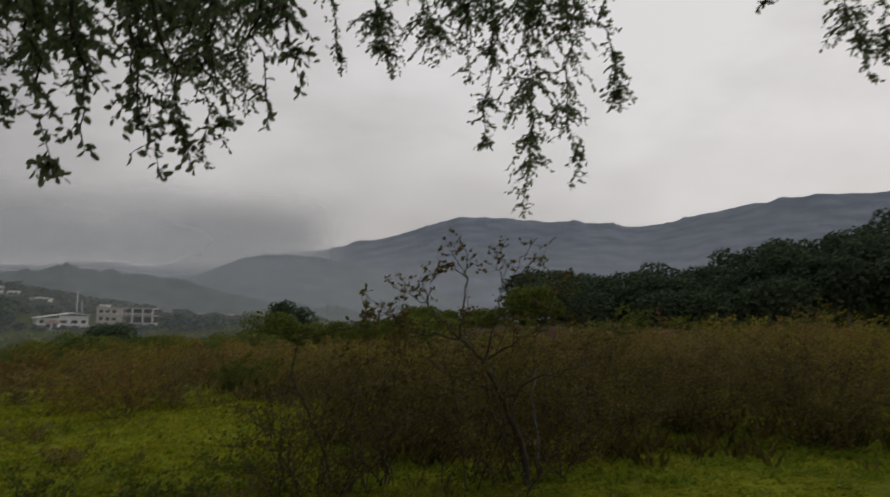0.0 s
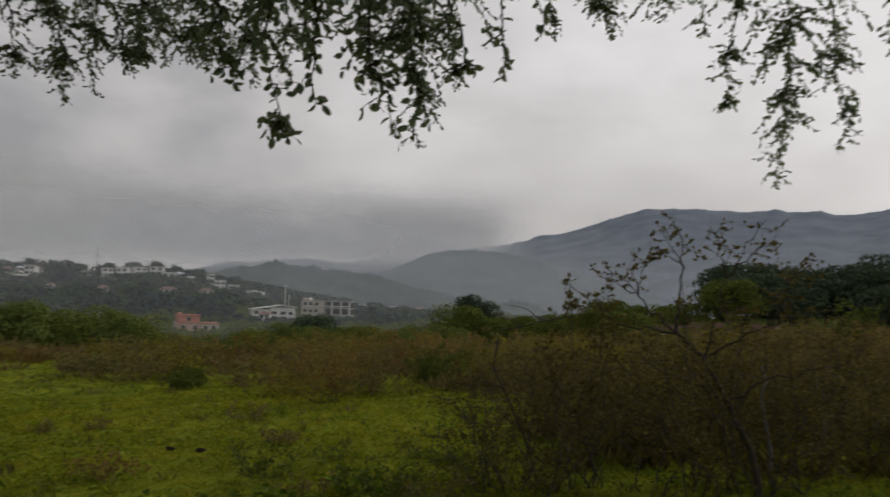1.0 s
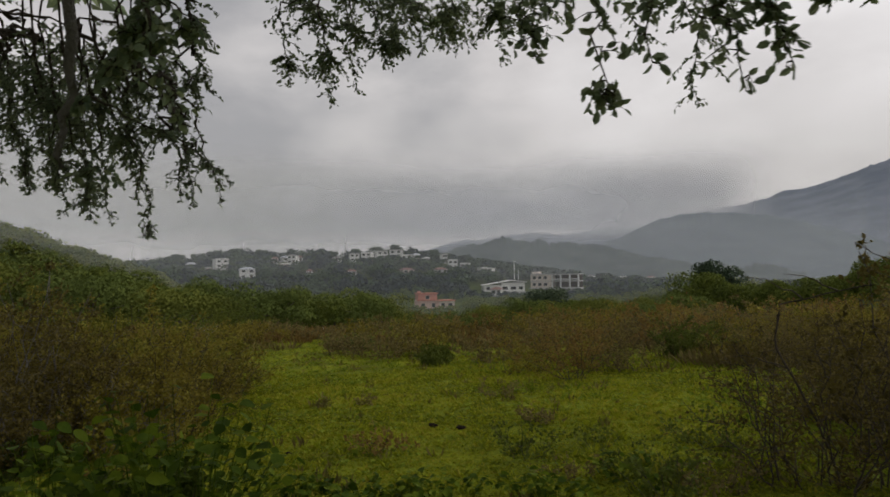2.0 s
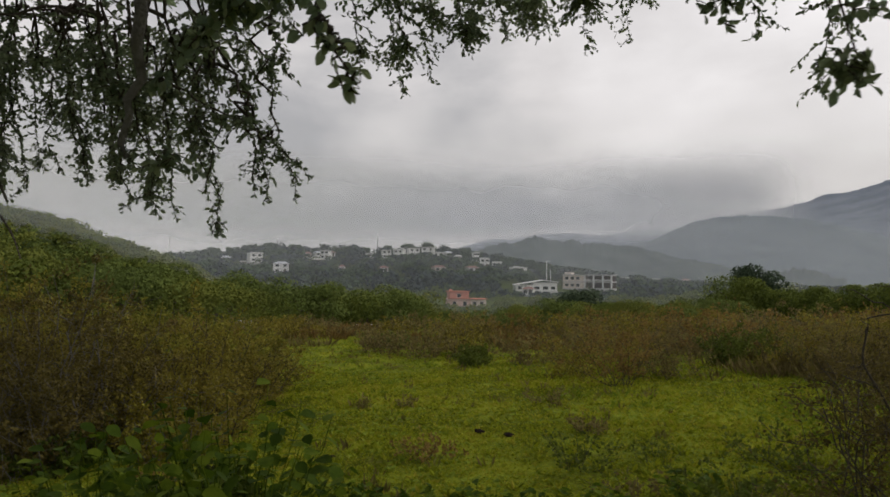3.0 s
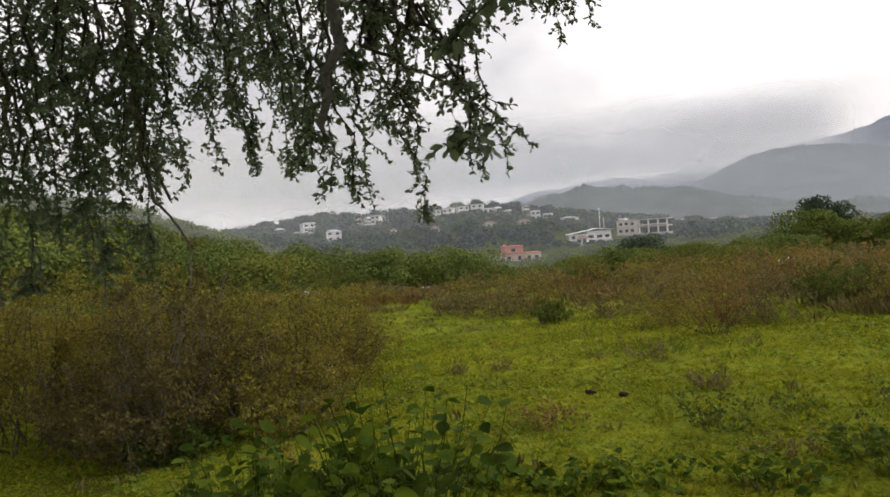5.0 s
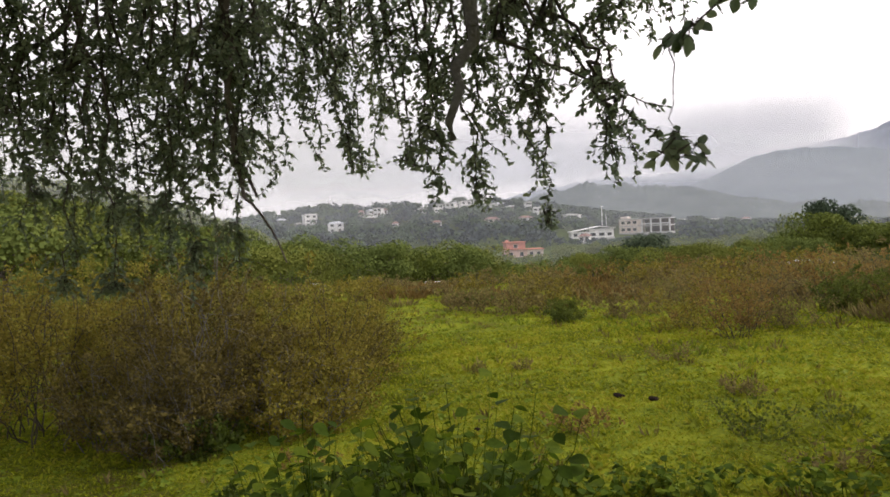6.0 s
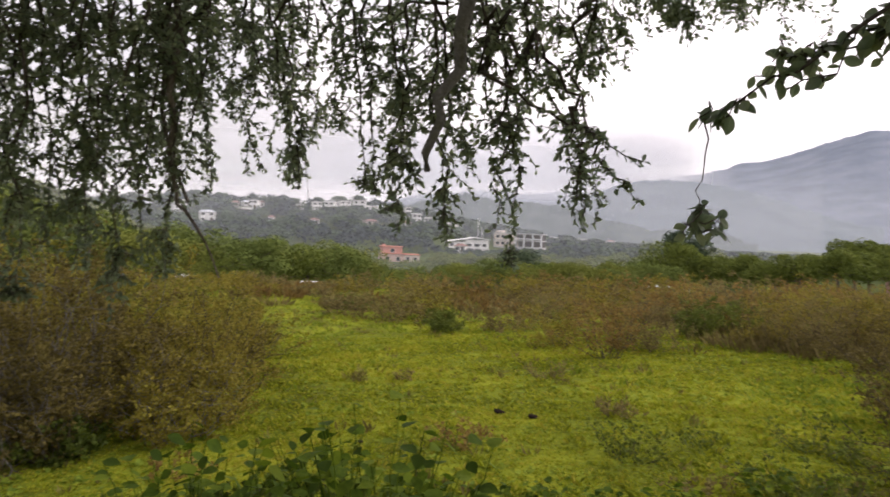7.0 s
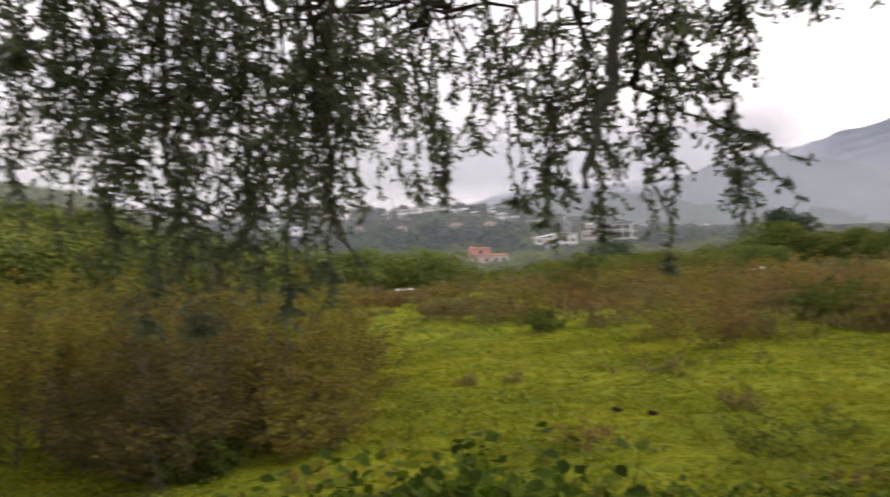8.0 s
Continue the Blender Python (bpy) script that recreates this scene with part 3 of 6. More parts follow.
part("upper_floor", solid("upper_floor", [(-4.9, -3.2, 3.3, 0.6, 3.6, 5.5)], PINK, 0.04), pink, "orange-pink upper floor")
part("roof", solid("roof", [(-5.3, -3.5, 5.5, 0.9, 3.9, 5.72), (-5.4, -4.3, 3.3, 1.2, -3.25, 3.5), (0.9, -3.9, 3.1, 5.9, 3.2, 3.3)], ROOF_RED), pink)
part("chimney", solid("chimney", [(-4.5, 1.4, 5.72, -3.6, 2.3, 6.3)], PINK), pink)
for wx in (-3.6, -0.6):
    window(pink, wx, 1.1, 1.0, 1.3, -4.0, CREAM)
for wx in (-2.2,):
    window(pink, wx, 3.8, 1.1, 1.1, -3.2, CREAM)
for wx in (2.2, 4.3):
    window(pink, wx, 1.1, 1.0, 1.2, -3.6, CREAM)

# the unfinished concrete building with open floors
cx, cy, cz, cr = spot(23.6, -1.15, 150)
frame_house = thing("concrete_building", cx, cy, cz + 0.4, "long two-storey pale concrete building with open floors", "building")
turned(frame_house, cx, cy, -14)
frame_house.scale = (cr / 330,) * 3
for fz in (0.0, 3.1, 6.2):
    part("slab", solid("slab", [(-14, -4.5, fz, 9, 4.5, fz + 0.45)], CONCRETE), frame_house)
part("plinth", solid("plinth", [(-14, -4.4, -6, 9, 4.4, 0)], CONCRETE), frame_house)
for cxx in (-3.6, 0.4, 4.6, 8.5):
    for fz in (0.45, 3.55):
        part("column", solid("column", [(cxx - 0.3, -4.4, fz, cxx + 0.3, -3.8, fz + 2.65)], WHITE), frame_house)
for fz in (0.45, 3.55):
    # back wall coloured dark brown to stand for the shade inside the open floors
    part("back_wall", solid("back_wall", [(-3.6, 3.6, fz, 8.8, 3.8, fz + 2.65)], BARK), frame_house)
    part("side_wall", solid("side_wall", [(-13.8, -4.2, fz, -4.2, 4.2, fz + 2.65)], CREAM), frame_house)
for wx in (-12, -9.4, -6.8):
    window(frame_house, wx, 1.2, 1.6, 1.3, -4.2)
    window(frame_house, wx, 4.3, 1.6, 1.3, -4.2)
part("parapet", solid("parapet", [(-3.6, -4.45, 4.0, 8.8, -4.3, 4.4)], WHITE), frame_house)

# long white villa with slanting roofs beside it, and the stack behind
vx, vy, vz, vr = spot(28.2, -1.35, 150)
villa = thing("white_villa", vx, vy, vz + 0.4, "long low white villa with stepped slanting roofs", "house")
turned(villa, vx, vy, 10)
villa.scale = (vr / 320, vr / 320, vr / 420)
part("plinth", solid("plinth", [(-10, -4, -6, 9, 4, 0)], CONCRETE), villa)
part("wall", solid("wall", [(-10, -3.6, 0, -2, 3.6, 3.6), (-2, -3.6, 0, 8.6, 3.6, 5.0)], WHITE, 0.03), villa)
for rx0, rx1, rz0, rz1 in ((-10.6, -4.0, 3.4, 4.8), (-5.0, 3.0, 4.6, 6.3), (2.0, 9.4, 6.3, 5.2)):
    bm = bmesh.new()
    for yy in (-4.4, 4.2):
        for q in ((rx0, rz0), (rx1, rz1), (rx1, rz1 + 0.35), (rx0, rz0 + 0.35)):
            bm.verts.new((q[0], yy, q[1]))
    bm.verts.ensure_lookup_table()
    v = bm.verts
    for f in ((0, 1, 2, 3), (7, 6, 5, 4), (0, 4, 5, 1), (1, 5, 6, 2), (2, 6, 7, 3), (3, 7, 4, 0)):
        bm.faces.new([v[q] for q in f])
    me = bpy.data.meshes.new("roof")
    bm.to_mesh(me)
    bm.free()
    me.materials.append(WHITE)
    part("roof", me, villa)
for wx, ww in ((-8, 1.6), (-4.5, 2.2), (-0.4, 2.4), (3.4, 2.4), (6.8, 1.8)):
    window(villa, wx, 1.0, ww, 1.7, -3.6)

mx, my, mz, mr = spot(27.4, -0.9, 200)
stack = thing("twin_stack", mx, my, mz, "pair of slender white posts, one taller", "tower")
part("post", tubes("post", [([(0, 0, -4), (0, 0, 0.036 * mr)], [0.17, 0.15])], WHITE, 10), stack)
part("post", tubes("post", [([(1.9, 0, -4), (1.7, 0, 0.024 * mr)], [0.16, 0.14])], STEEL, 8), stack)
part("cross_arm", solid("cross_arm", [(-0.6, -0.2, 0.035 * mr, 0.6, 0.2, 0.035 * mr + 0.25)], STEEL), stack)
bx, by, bz, b_r = spot(25.6, -0.9, 150)
block = thing("water_tower", bx, by, bz, "small square cream tower between white roofs", "tower")
part("shaft", solid("shaft", [(-1.3, -1.3, -6, 1.3, 1.3, 5.0)], CREAM), block)
part("tank", solid("tank", [(-1.5, -1.5, 5.0, 1.5, 1.5, 5.9)], CREAM, 0.1), block)
for wz in (3.0,):
    window(block, 0, wz, 0.8, 1.0, -1.3)


def mast(bearing, dist, height, base, label):
    x, y = polar(bearing, dist)
    m = thing("radio_mast", x, y, base, label, "mast", "masts on the skyline")
    for a in (0, 2.1, 4.2):
        part("leg", tubes("leg", [([(0.55 * math.cos(a), 0.55 * math.sin(a), -3), (0.12 * math.cos(a), 0.12 * math.sin(a), height)], [0.12, 0.08])], STEEL, 5), m)
    for q in range(6):
        part("brace", solid("brace", [(-0.5 + q * 0.06, -0.08, q * height / 6 + 1, 0.5 - q * 0.06, 0.08, q * height / 6 + 1.15)], STEEL), m)
    part("antenna", tubes("antenna", [([(0, 0, height - 0.5), (0, 0, height + 2.2)], [0.08, 0.05])], STEEL, 5), m)


mast(41.1, 385, 15, float(land(*polar(41.1, 385))), "thin lattice radio mast on the wooded hilltop")
mast(49.0, 380, 9, float(land(*polar(49.0, 380))), "short lattice mast on the wooded hilltop")
mast(57.0, 390, 12, float(land(*polar(57.0, 390))), "faint lattice mast behind the hill")

# scattered houses: bearing, elevation of the base, width, storeys
SCATTERED = [
    (50.7, 0.75, 11, 2), (48.7, -0.1, 13, 2), (52.9, 0.9, 7, 1), (46.6, 1.2, 5, 1), (43.9, 0.1, 4, 1), (41.8, 1.55, 7, 1), (40.4, 1.7, 8, 2),
    (39.3, 1.75, 9, 2), (38.2, 1.6, 10, 2), (37.0, 1.65, 11, 2), (36.2, 1.35, 9, 1), (35.4, 1.4, 6, 1), (36.1, 0.1, 11, 1), (32.4, 0.5, 8, 2),
    (31.4, 0.6, 8, 1), (33.4, 0.1, 10, 1), (28.8, -1.7, 9, 1), (44.8, 1.3, 6, 1), (34.6, 1.1, 5, 1), (21.4, -0.2, 6, 1), (19.0, -0.4, 7, 1), (16.8, -0.6, 6, 1),
    (30.0, 0.2, 6, 1),
]
hr = random.Random(5)
house_spots = []
for q in range(7):
    SCATTERED.append((hr.uniform(29, 55), hr.uniform(-0.2, 1.5), hr.uniform(4, 8), hr.choice((1, 1, 2))))
for b, e, w, s in SCATTERED:
    x, y, z, r = spot(b, e, 200)
    house_spots.append((x, y))
    mat = hr.choice((WHITE, WHITE, WHITE, CREAM))
    look_of = "white" if mat is WHITE else "cream"
    pitched = hr.random() < 0.35
    roof = hr.choice((FADED_TILE, SHEET, FADED_TILE, CONCRETE)) if pitched else hr.choice((WHITE, CONCRETE))
    tone_of = {"white_render": "white", "grey_sheet_roof": "grey", "faded_clay_tile": "clay-tiled", "weathered_concrete": "concrete"}[roof.name]
    home = white_house(x, y, z + 0.4, w * 0.56 * r / 350, 4.4, s, mat, roof, pitched, hr.uniform(-25, 25), "small %s %s house with %s %s roof on the wooded hill" % (look_of, ("one-storey", "two-storey", "three-storey")[s - 1], tone_of, "pitched" if pitched else "flat"))
    home.scale = (1.0, 1.0, 0.8)
house_spots += [(px, py), (cx, cy), (vx, vy), (mx, my), (bx, by)]


def at_bearing(b, r, dz=0.0):
    x, y = polar(b, r)
    return x, y, float(land(x, y)) + dz


# brown-red houses at the end of the field
for b, r, w, d, st, wm, rm, ext, lab in ((-3.6, 78, 5.5, 5, 1, BRICK_WALL, FADED_TILE, 12, "low brick-red house with flat reddish roof behind the weeds"),
                                         (-8.6, 74, 7.5, 6, 1, BRICK_WALL, FADED_TILE, -8, "low brown-red house with flat faded roof behind the weeds"),
                                         (-13.0, 80, 6.0, 5, 1, CREAM, FADED_TILE, 5, "small cream house under dark trees"), (-18.5, 84, 5.0, 5, 1, CREAM, FADED_TILE, -10, "small pale hut under dark trees")):
    x, y, z = at_bearing(b, r, 0.2 if b > -10 else -1.1)
    house_spots.append((x, y))
    white_house(x, y, z + 0.25, w, d, st, wm, rm, b < -10, ext, lab, "houses at the field's end", 0.15)
x, y, z = at_bearing(-6.2, 75, 0.0)
shed = thing("lean_to_shed", x, y, z, "open lean-to with blue-grey sheet roof beside the brown-red house", "shed")
turned(shed, x, y, 4)
part("roof", solid("roof", [(-2.4, -1.8, 2.5, 2.4, 1.8, 2.75)], BLUE), shed)
for qx in (-2.2, 2.2):
    for qy in (-1.6, 1.6):
        part("post", solid("post", [(qx - 0.1, qy - 0.1, -1, qx + 0.1, qy + 0.1, 2.5)], BARK), shed)
part("back_wall", solid("back_wall", [(-2.3, 1.6, -1, 2.3, 1.75, 2.5)], BRICK_WALL), shed)
# a low curved roof that shows over the brush, and flat sheet roofs at the field's end
x, y = polar(13.3, 75)
hoop = thing("hoop_shelter", x, y, float(land(x, y)) + 0.9, "low shelter with a pale curved sheet roof", "shed")
turned(hoop, x, y)
arc = [(-2.2 + 4.4 * q / 10, 0.0, 1.5 + 0.32 * math.sin(math.pi * q / 10)) for q in range(11)]
bm = bmesh.new()
rows = [[bm.verts.new((ax, yy, az_ + dz)) for ax, _, az_ in arc] for yy, dz in ((-1.2, 0), (1.2, 0), (1.2, 0.12), (-1.2, 0.12))]
for q in range(4):
    for c in range(10):
        bm.faces.new((rows[q][c], rows[q][c + 1], rows[(q + 1) % 4][c + 1], rows[(q + 1) % 4][c]))
for c in (0, 10):
    bm.faces.new([rows[q][c] for q in range(4)])
me = bpy.data.meshes.new("roof")
bm.to_mesh(me)
bm.free()
me.materials.append(SHEET)
part("roof", me, hoop)
for qx in (-2.0, 2.0):
    for qy in (-1.0, 1.0):
        part("post", solid("post", [(qx - 0.08, qy - 0.08, -1.8, qx + 0.08, qy + 0.08, 1.58)], BARK), hoop)
hx, hy = x, y
house_spots.append((hx, hy))
for b, r, w, hgt in ((41.7, 56, 0.9, 0.9), (51.0, 55, 0.9, 1.2), (46.5, 58, 0.8, 1.1)):
    x, y, z = at_bearing(b, r)
    hut = thing("field_shed", x, y, z, "low shed with flat grey sheet roof at the field's edge", "shed", "sheds at the field's edge")
    turned(hut, x, y, hr.uniform(-10, 10))
    part("wall", solid("wall", [(-w / 2, -1, -0.8, w / 2, 1, hgt)], CONCRETE), hut)
    part("roof", solid("roof", [(-w / 2 - 0.25, -1.3, hgt, w / 2 + 0.25, 1.3, hgt + 0.12)], CONCRETE), hut)
    house_spots.append((x, y))

# ---------------------------------------------------------------- trees


def crown_points(n, rx, rz, blobs, seed, flat_top=0.0):
    """Leaf places on many overlapping lumps, with gaps between them."""
    g = np.random.default_rng(seed)
    a = g.uniform(0, 2 * math.pi, blobs)
    rad = np.sqrt(g.uniform(0.05, 1, blobs)) * rx * 0.72
    bz = g.uniform(-0.55, 0.62, blobs) * rz * np.sqrt(np.maximum(0.1, 1 - (rad / rx) ** 2))
    c = np.stack([rad * np.cos(a), rad * np.sin(a), bz], -1)
    size = g.uniform(0.26, 0.46, blobs) * rx
    pick = g.integers(0, blobs, n)
    d = unit(g.normal(size=(n, 3)))
    d[:, 2] = np.where(d[:, 2] < -0.35, -d[:, 2], d[:, 2])
    shell = g.uniform(0.84, 1.06, n)[:, None]
    p = c[pick] + d * size[pick][:, None] * shell * np.array((1, 1, 0.75))
    if flat_top:
        p[:, 2] = np.minimum(p[:, 2], flat_top * rz + g.normal(0, 0.03, n) * rz)
    return p, d, c


def make_tree(height, rx, seed, mat, label, group, leaf=0.34, n=2600, blobs=22, low=0.4):
    g = np.random.default_rng(seed + 100)
    tree = thing("tree", 0, 0, -500, label, "tree", group)
    rz = height * low
    mid = height - rz * 0.95
    p, d, c = crown_points(n, rx, rz, blobs, seed)
    p[:, 2] += mid
    lean = g.normal(0, 0.12 * rx, 2)
    stem = bend((0, 0, -1.2), (lean[0], lean[1], mid * 0.95), 0, 0.06, 7)
    part("trunk", tubes("trunk", [(stem, np.linspace(0.035, 0.018, 7) * height)], BARK, 8), tree)
    limbs = []
    for q in c[:: 2]:
        limbs.append((bend((lean[0] * 0.8, lean[1] * 0.8, mid * 0.75), (q[0], q[1], q[2] + mid), 0.1, 0.1, 5), np.linspace(0.014, 0.004, 5) * height))
    part("branchwork", tubes("branchwork", limbs, BARK, 3), tree)
    part("crown", leaves("crown", p, np.cross(d, g.normal(0, 1, (n, 3))) + 0.4 * d, g.uniform(0.6, 1.25, n) * leaf, mat, 0.46, DIAMOND, DIAMOND_FACES, face=d), tree)
    return tree


def plant_trees(kinds, places, seed):
    """The first places take the originals, the rest copies."""
    g = random.Random(seed)
    for q, (x, y, z, s) in enumerate(places):
        m = Matrix.LocRotScale((x, y, z), Euler((0, 0, g.uniform(0, 6.28))), None)
        ob = kinds[q] if q < len(kinds) else copy_thing(kinds[q % len(kinds)], m)
        ob.matrix_basis = m @ Matrix.Diagonal((s, s, s * g.uniform(0.9, 1.12), 1))


tr = random.Random(11)
# broad green trees between the field and the houses: bearing, distance, elevation of the top
kinds = [make_tree(6.2, 4.4, 20 + q, mat, "broad round-topped %s tree in the valley" % word, "valley trees", 0.23, 4600, 17, 0.36) for q, (mat, word) in enumerate(((TREE_LEAF, "green"), (GREEN_BUSH, "dark green"), (OLIVE_LEAF, "olive-green"), (TREE_LEAF, "green"), (OLIVE_LEAF, "yellowish-green")))]


def by_top(rows, height, uneven=0.0):
    """Places and scales for trees whose tops reach the given elevations."""
    out = []
    for q, (b, r, e) in enumerate(rows):
        x, y, z = at_bearing(b, r)
        e += uneven * (math.sin(q * 2.4 + b) - 0.15)
        out.append((x, y, z, max(0.35, (VZ + r * math.tan(radians(e)) - z) / height)))
    return out


places = by_top(((59, 66, 0.0), (56.5, 72, -0.7), (53.5, 66, -1.0), (51, 74, -1.3), (48.5, 68, -1.9), (46.0, 66, -1.45), (44.0, 72, -1.6), (42.2, 78, -1.9), (40.2, 76, -1.7), (38.2, 84, -1.6), (36.5, 88, -2.7), (34.5, 84, -3.4),
                 (32.5, 86, -3.4), (30.5, 90, -2.5), (28.6, 92, -2.2), (26.6, 84, -2.0), (22.0, 84, -1.8), (19.8, 78, -1.7), (17.6, 80, -1.3), (15.6, 86, -1.0), (62, 72, 0.5), (65, 70, 1.0), (68.5, 74, 1.4), (72, 70, 1.6),
                 (23.0, 78, -1.9), (14.0, 80, -1.2), (57.8, 88, 0.0), (55, 92, -0.6), (52.2, 96, -1.0), (49.6, 94, -1.2)), 6.2, 0.75)
plant_trees(kinds, places, 3)
round_dark = make_tree(7.0, 4.0, 57, DARK_LEAF, "round dark-leaved tree below the concrete building", "valley trees", 0.34, 3200, 30)
x, y, z = at_bearing(24.6, 96)
round_dark.matrix_basis = Matrix.LocRotScale((x, y, z), None, (0.85, 0.85, (VZ + 96 * math.tan(radians(-0.95)) - z) / 7.0))
# round dark tree that stands over the brush, and bushy trees beside it
dark_tree = make_tree(8.5, 5.6, 51, DARK_LEAF, "dark dome-shaped tree above the brush", "valley trees", 0.4, 4200, 30)
x, y, z = at_bearing(11.7, 108)
dark_tree.matrix_basis = Matrix.LocRotScale((x, y, z), None, (0.78, 0.78, (VZ + 108 * math.tan(radians(0.85)) - z) / 8.5))
kinds = [make_tree(6.0, 3.6, 60 + q, GREEN_BUSH, "bushy dark-green tree at the field's end", "field-end trees", 0.24, 4400, 30) for q in range(2)]
places = by_top(((1.8, 62, 0.5), (-0.6, 64, 0.3), (-2.2, 88, 0.7), (4.6, 70, -0.6), (7.4, 80, -0.3), (-5.0, 92, 0.9), (9.8, 84, -0.4), (12.9, 86, -0.3), (0.6, 70, 0.6), (6.0, 74, -0.9), (-7.6, 90, 2.6)), 6.0)
plant_trees(kinds, places, 4)
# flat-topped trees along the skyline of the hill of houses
kinds = [make_tree(9.0, 5.2, 90 + q, FAR_LEAF, "flat-topped tree on the hill's skyline, haze painted in its grey-green", "skyline trees", 0.95, 620, 16, 0.24) for q in range(3)]
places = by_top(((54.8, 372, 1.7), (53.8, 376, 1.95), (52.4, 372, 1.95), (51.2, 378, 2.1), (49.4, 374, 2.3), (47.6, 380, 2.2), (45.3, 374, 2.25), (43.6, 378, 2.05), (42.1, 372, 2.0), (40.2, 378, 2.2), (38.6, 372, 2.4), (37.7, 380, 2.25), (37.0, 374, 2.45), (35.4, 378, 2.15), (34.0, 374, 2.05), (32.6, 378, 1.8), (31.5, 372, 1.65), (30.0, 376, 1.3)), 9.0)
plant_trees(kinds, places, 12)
# the dark wood on the rise
kinds = [make_tree(11.5, 5.2, 70 + q, DARK_LEAF, "tall dark-leaved tree in a dense wood on a rise", "trees of the dark wood", 0.6, 1700, 34, 0.52) for q in range(4)]
places = []
for q in range(39):
    b = -7.2 - 36 * (q / 38) + tr.uniform(-0.6, 0.6)
    for r in ((96, 118) if q % 2 else (104, 130)):
        x, y, z = at_bearing(b, r + tr.uniform(-5, 5))
        grow = float(np.interp(-b, [5, 8.5, 12, 16, 20, 25, 33, 45], [0.55, 0.82, 0.7, 0.66, 0.74, 0.8, 0.95, 1.1]))
        places.append((x, y, z, grow * tr.uniform(0.86, 1.08)))
plant_trees(kinds, places, 6)

# woods on the hills: crowns too many and too far to count
g = np.random.default_rng(31)
cand, hill_n = 4600, 2300
az_ = np.concatenate([g.uniform(3, 84, cand), g.uniform(52, 84, hill_n)])
rr = np.concatenate([np.sqrt(g.uniform(92 ** 2, 415 ** 2, cand)), np.sqrt(g.uniform(96 ** 2, 200 ** 2, hill_n))])
cand += hill_n
wx_, wy_ = VX - rr * np.sin(np.radians(az_)), VY + rr * np.cos(np.radians(az_))
keep = np.ones(cand, bool)
rad_ = np.where((az_ > 53) & (rr < 225), g.uniform(0.9, 2.1, cand), np.where(rr < 225, g.uniform(2.8, 5.6, cand), g.uniform(2.2, 5.0, cand)))
ground_ = land(wx_, wy_)
cap_ = np.interp(az_, [3, 8, 12, 18, 22, 25, 28, 31, 34, 37, 41, 46, 50, 54, 57, 60, 62], [-0.8, -0.6, -0.6, -1.1, -1.1, -0.9, -1.4, -1.6, -2.5, -1.6, -1.2, -1.1, -0.9, -0.3, 9.0, 9.0, 9.0])
cap_ = np.where(rr < 225, cap_, np.interp(az_, [3, 10, 14, 18, 22, 27, 31, 34, 60], [-0.5, -0.4, -0.2, 0.1, 0.5, 1.2, 1.9, 9.0, 9.0]))
cap_ = cap_ + np.where(rr < 225, 0.7 * wobble(wx_, wy_, 9.0) + g.normal(-0.2, 0.4, cand), 0.0)
room_ = (VZ + rr * np.tan(np.radians(cap_)) - ground_) / 1.9
rad_ = np.minimum(rad_, np.maximum(room_, 1.1))
widths = {(px, py): 7.0, (cx, cy): 11.0, (vx, vy): 11.0}
for hx_, hy_ in house_spots:
    hr_ = math.hypot(hx_ - VX, hy_ - VY)
    haz = math.degrees(math.atan2(-(hx_ - VX), hy_ - VY))
    base_ = (float(land(hx_, hy_)) + (0.9 if (hx_, hy_) in widths else 3.3) - VZ) / hr_
    half_w = math.degrees((widths.get((hx_, hy_), 4.0) + 1.5) / hr_)
    near_ = (np.abs(az_ - haz) < half_w) & (rr < hr_ + 6)
    room_ = (VZ + rr * base_ - ground_) / 1.9
    rad_ = np.where(near_, np.minimum(rad_, np.maximum(room_, 0.7)), rad_)
    keep &= ~(near_ & ((room_ < 0.3) | (np.hypot(wx_ - hx_, wy_ - hy_) < half_w * hr_ * 0.0175)))
wx_, wy_, rr, az_, rad_ = wx_[keep], wy_[keep], rr[keep], az_[keep], rad_[keep]
wz_ = land(wx_, wy_)


def woods(name, pick, mat, per, leaf, label):
    """Crowns built of six lumps each, their leaves lying like shingles on the lumps."""
    n = int(pick.sum())
    rad = rad_[pick]
    c = np.stack([wx_[pick], wy_[pick], wz_[pick] + rad * 0.6], -1)
    lump = unit(g.normal(size=(n, 6, 3))) * g.uniform(0.35, 0.7, (n, 6, 1))
    lump[..., 2] = np.abs(lump[..., 2]) * 0.75
    own = g.integers(0, 6, (n, per))
    d = unit(g.normal(size=(n, per, 3)) + np.array((0, 0, 0.6)))
    p = c[:, None] + (np.take_along_axis(lump, own[..., None], 1) + d * g.uniform(0.36, 0.5, (n, per, 1)) * np.array((1, 1, 0.7))) * rad[:, None, None]
    size = np.repeat(leaf * np.clip(rad / 3.0, 0.55, 1.3), per) * g.uniform(0.7, 1.3, n * per)
    q = (np.cross(d, g.normal(size=d.shape)) + 0.35 * d).reshape(-1, 3)
    me = leaves(name, p.reshape(-1, 3), q, size, mat, 0.45, DIAMOND, DIAMOND_FACES, face=(d + 0.5 * np.take_along_axis(lump, own[..., None], 1)).reshape(-1, 3))
    tagged(new(name, me), label, "woods", kind="stuff")


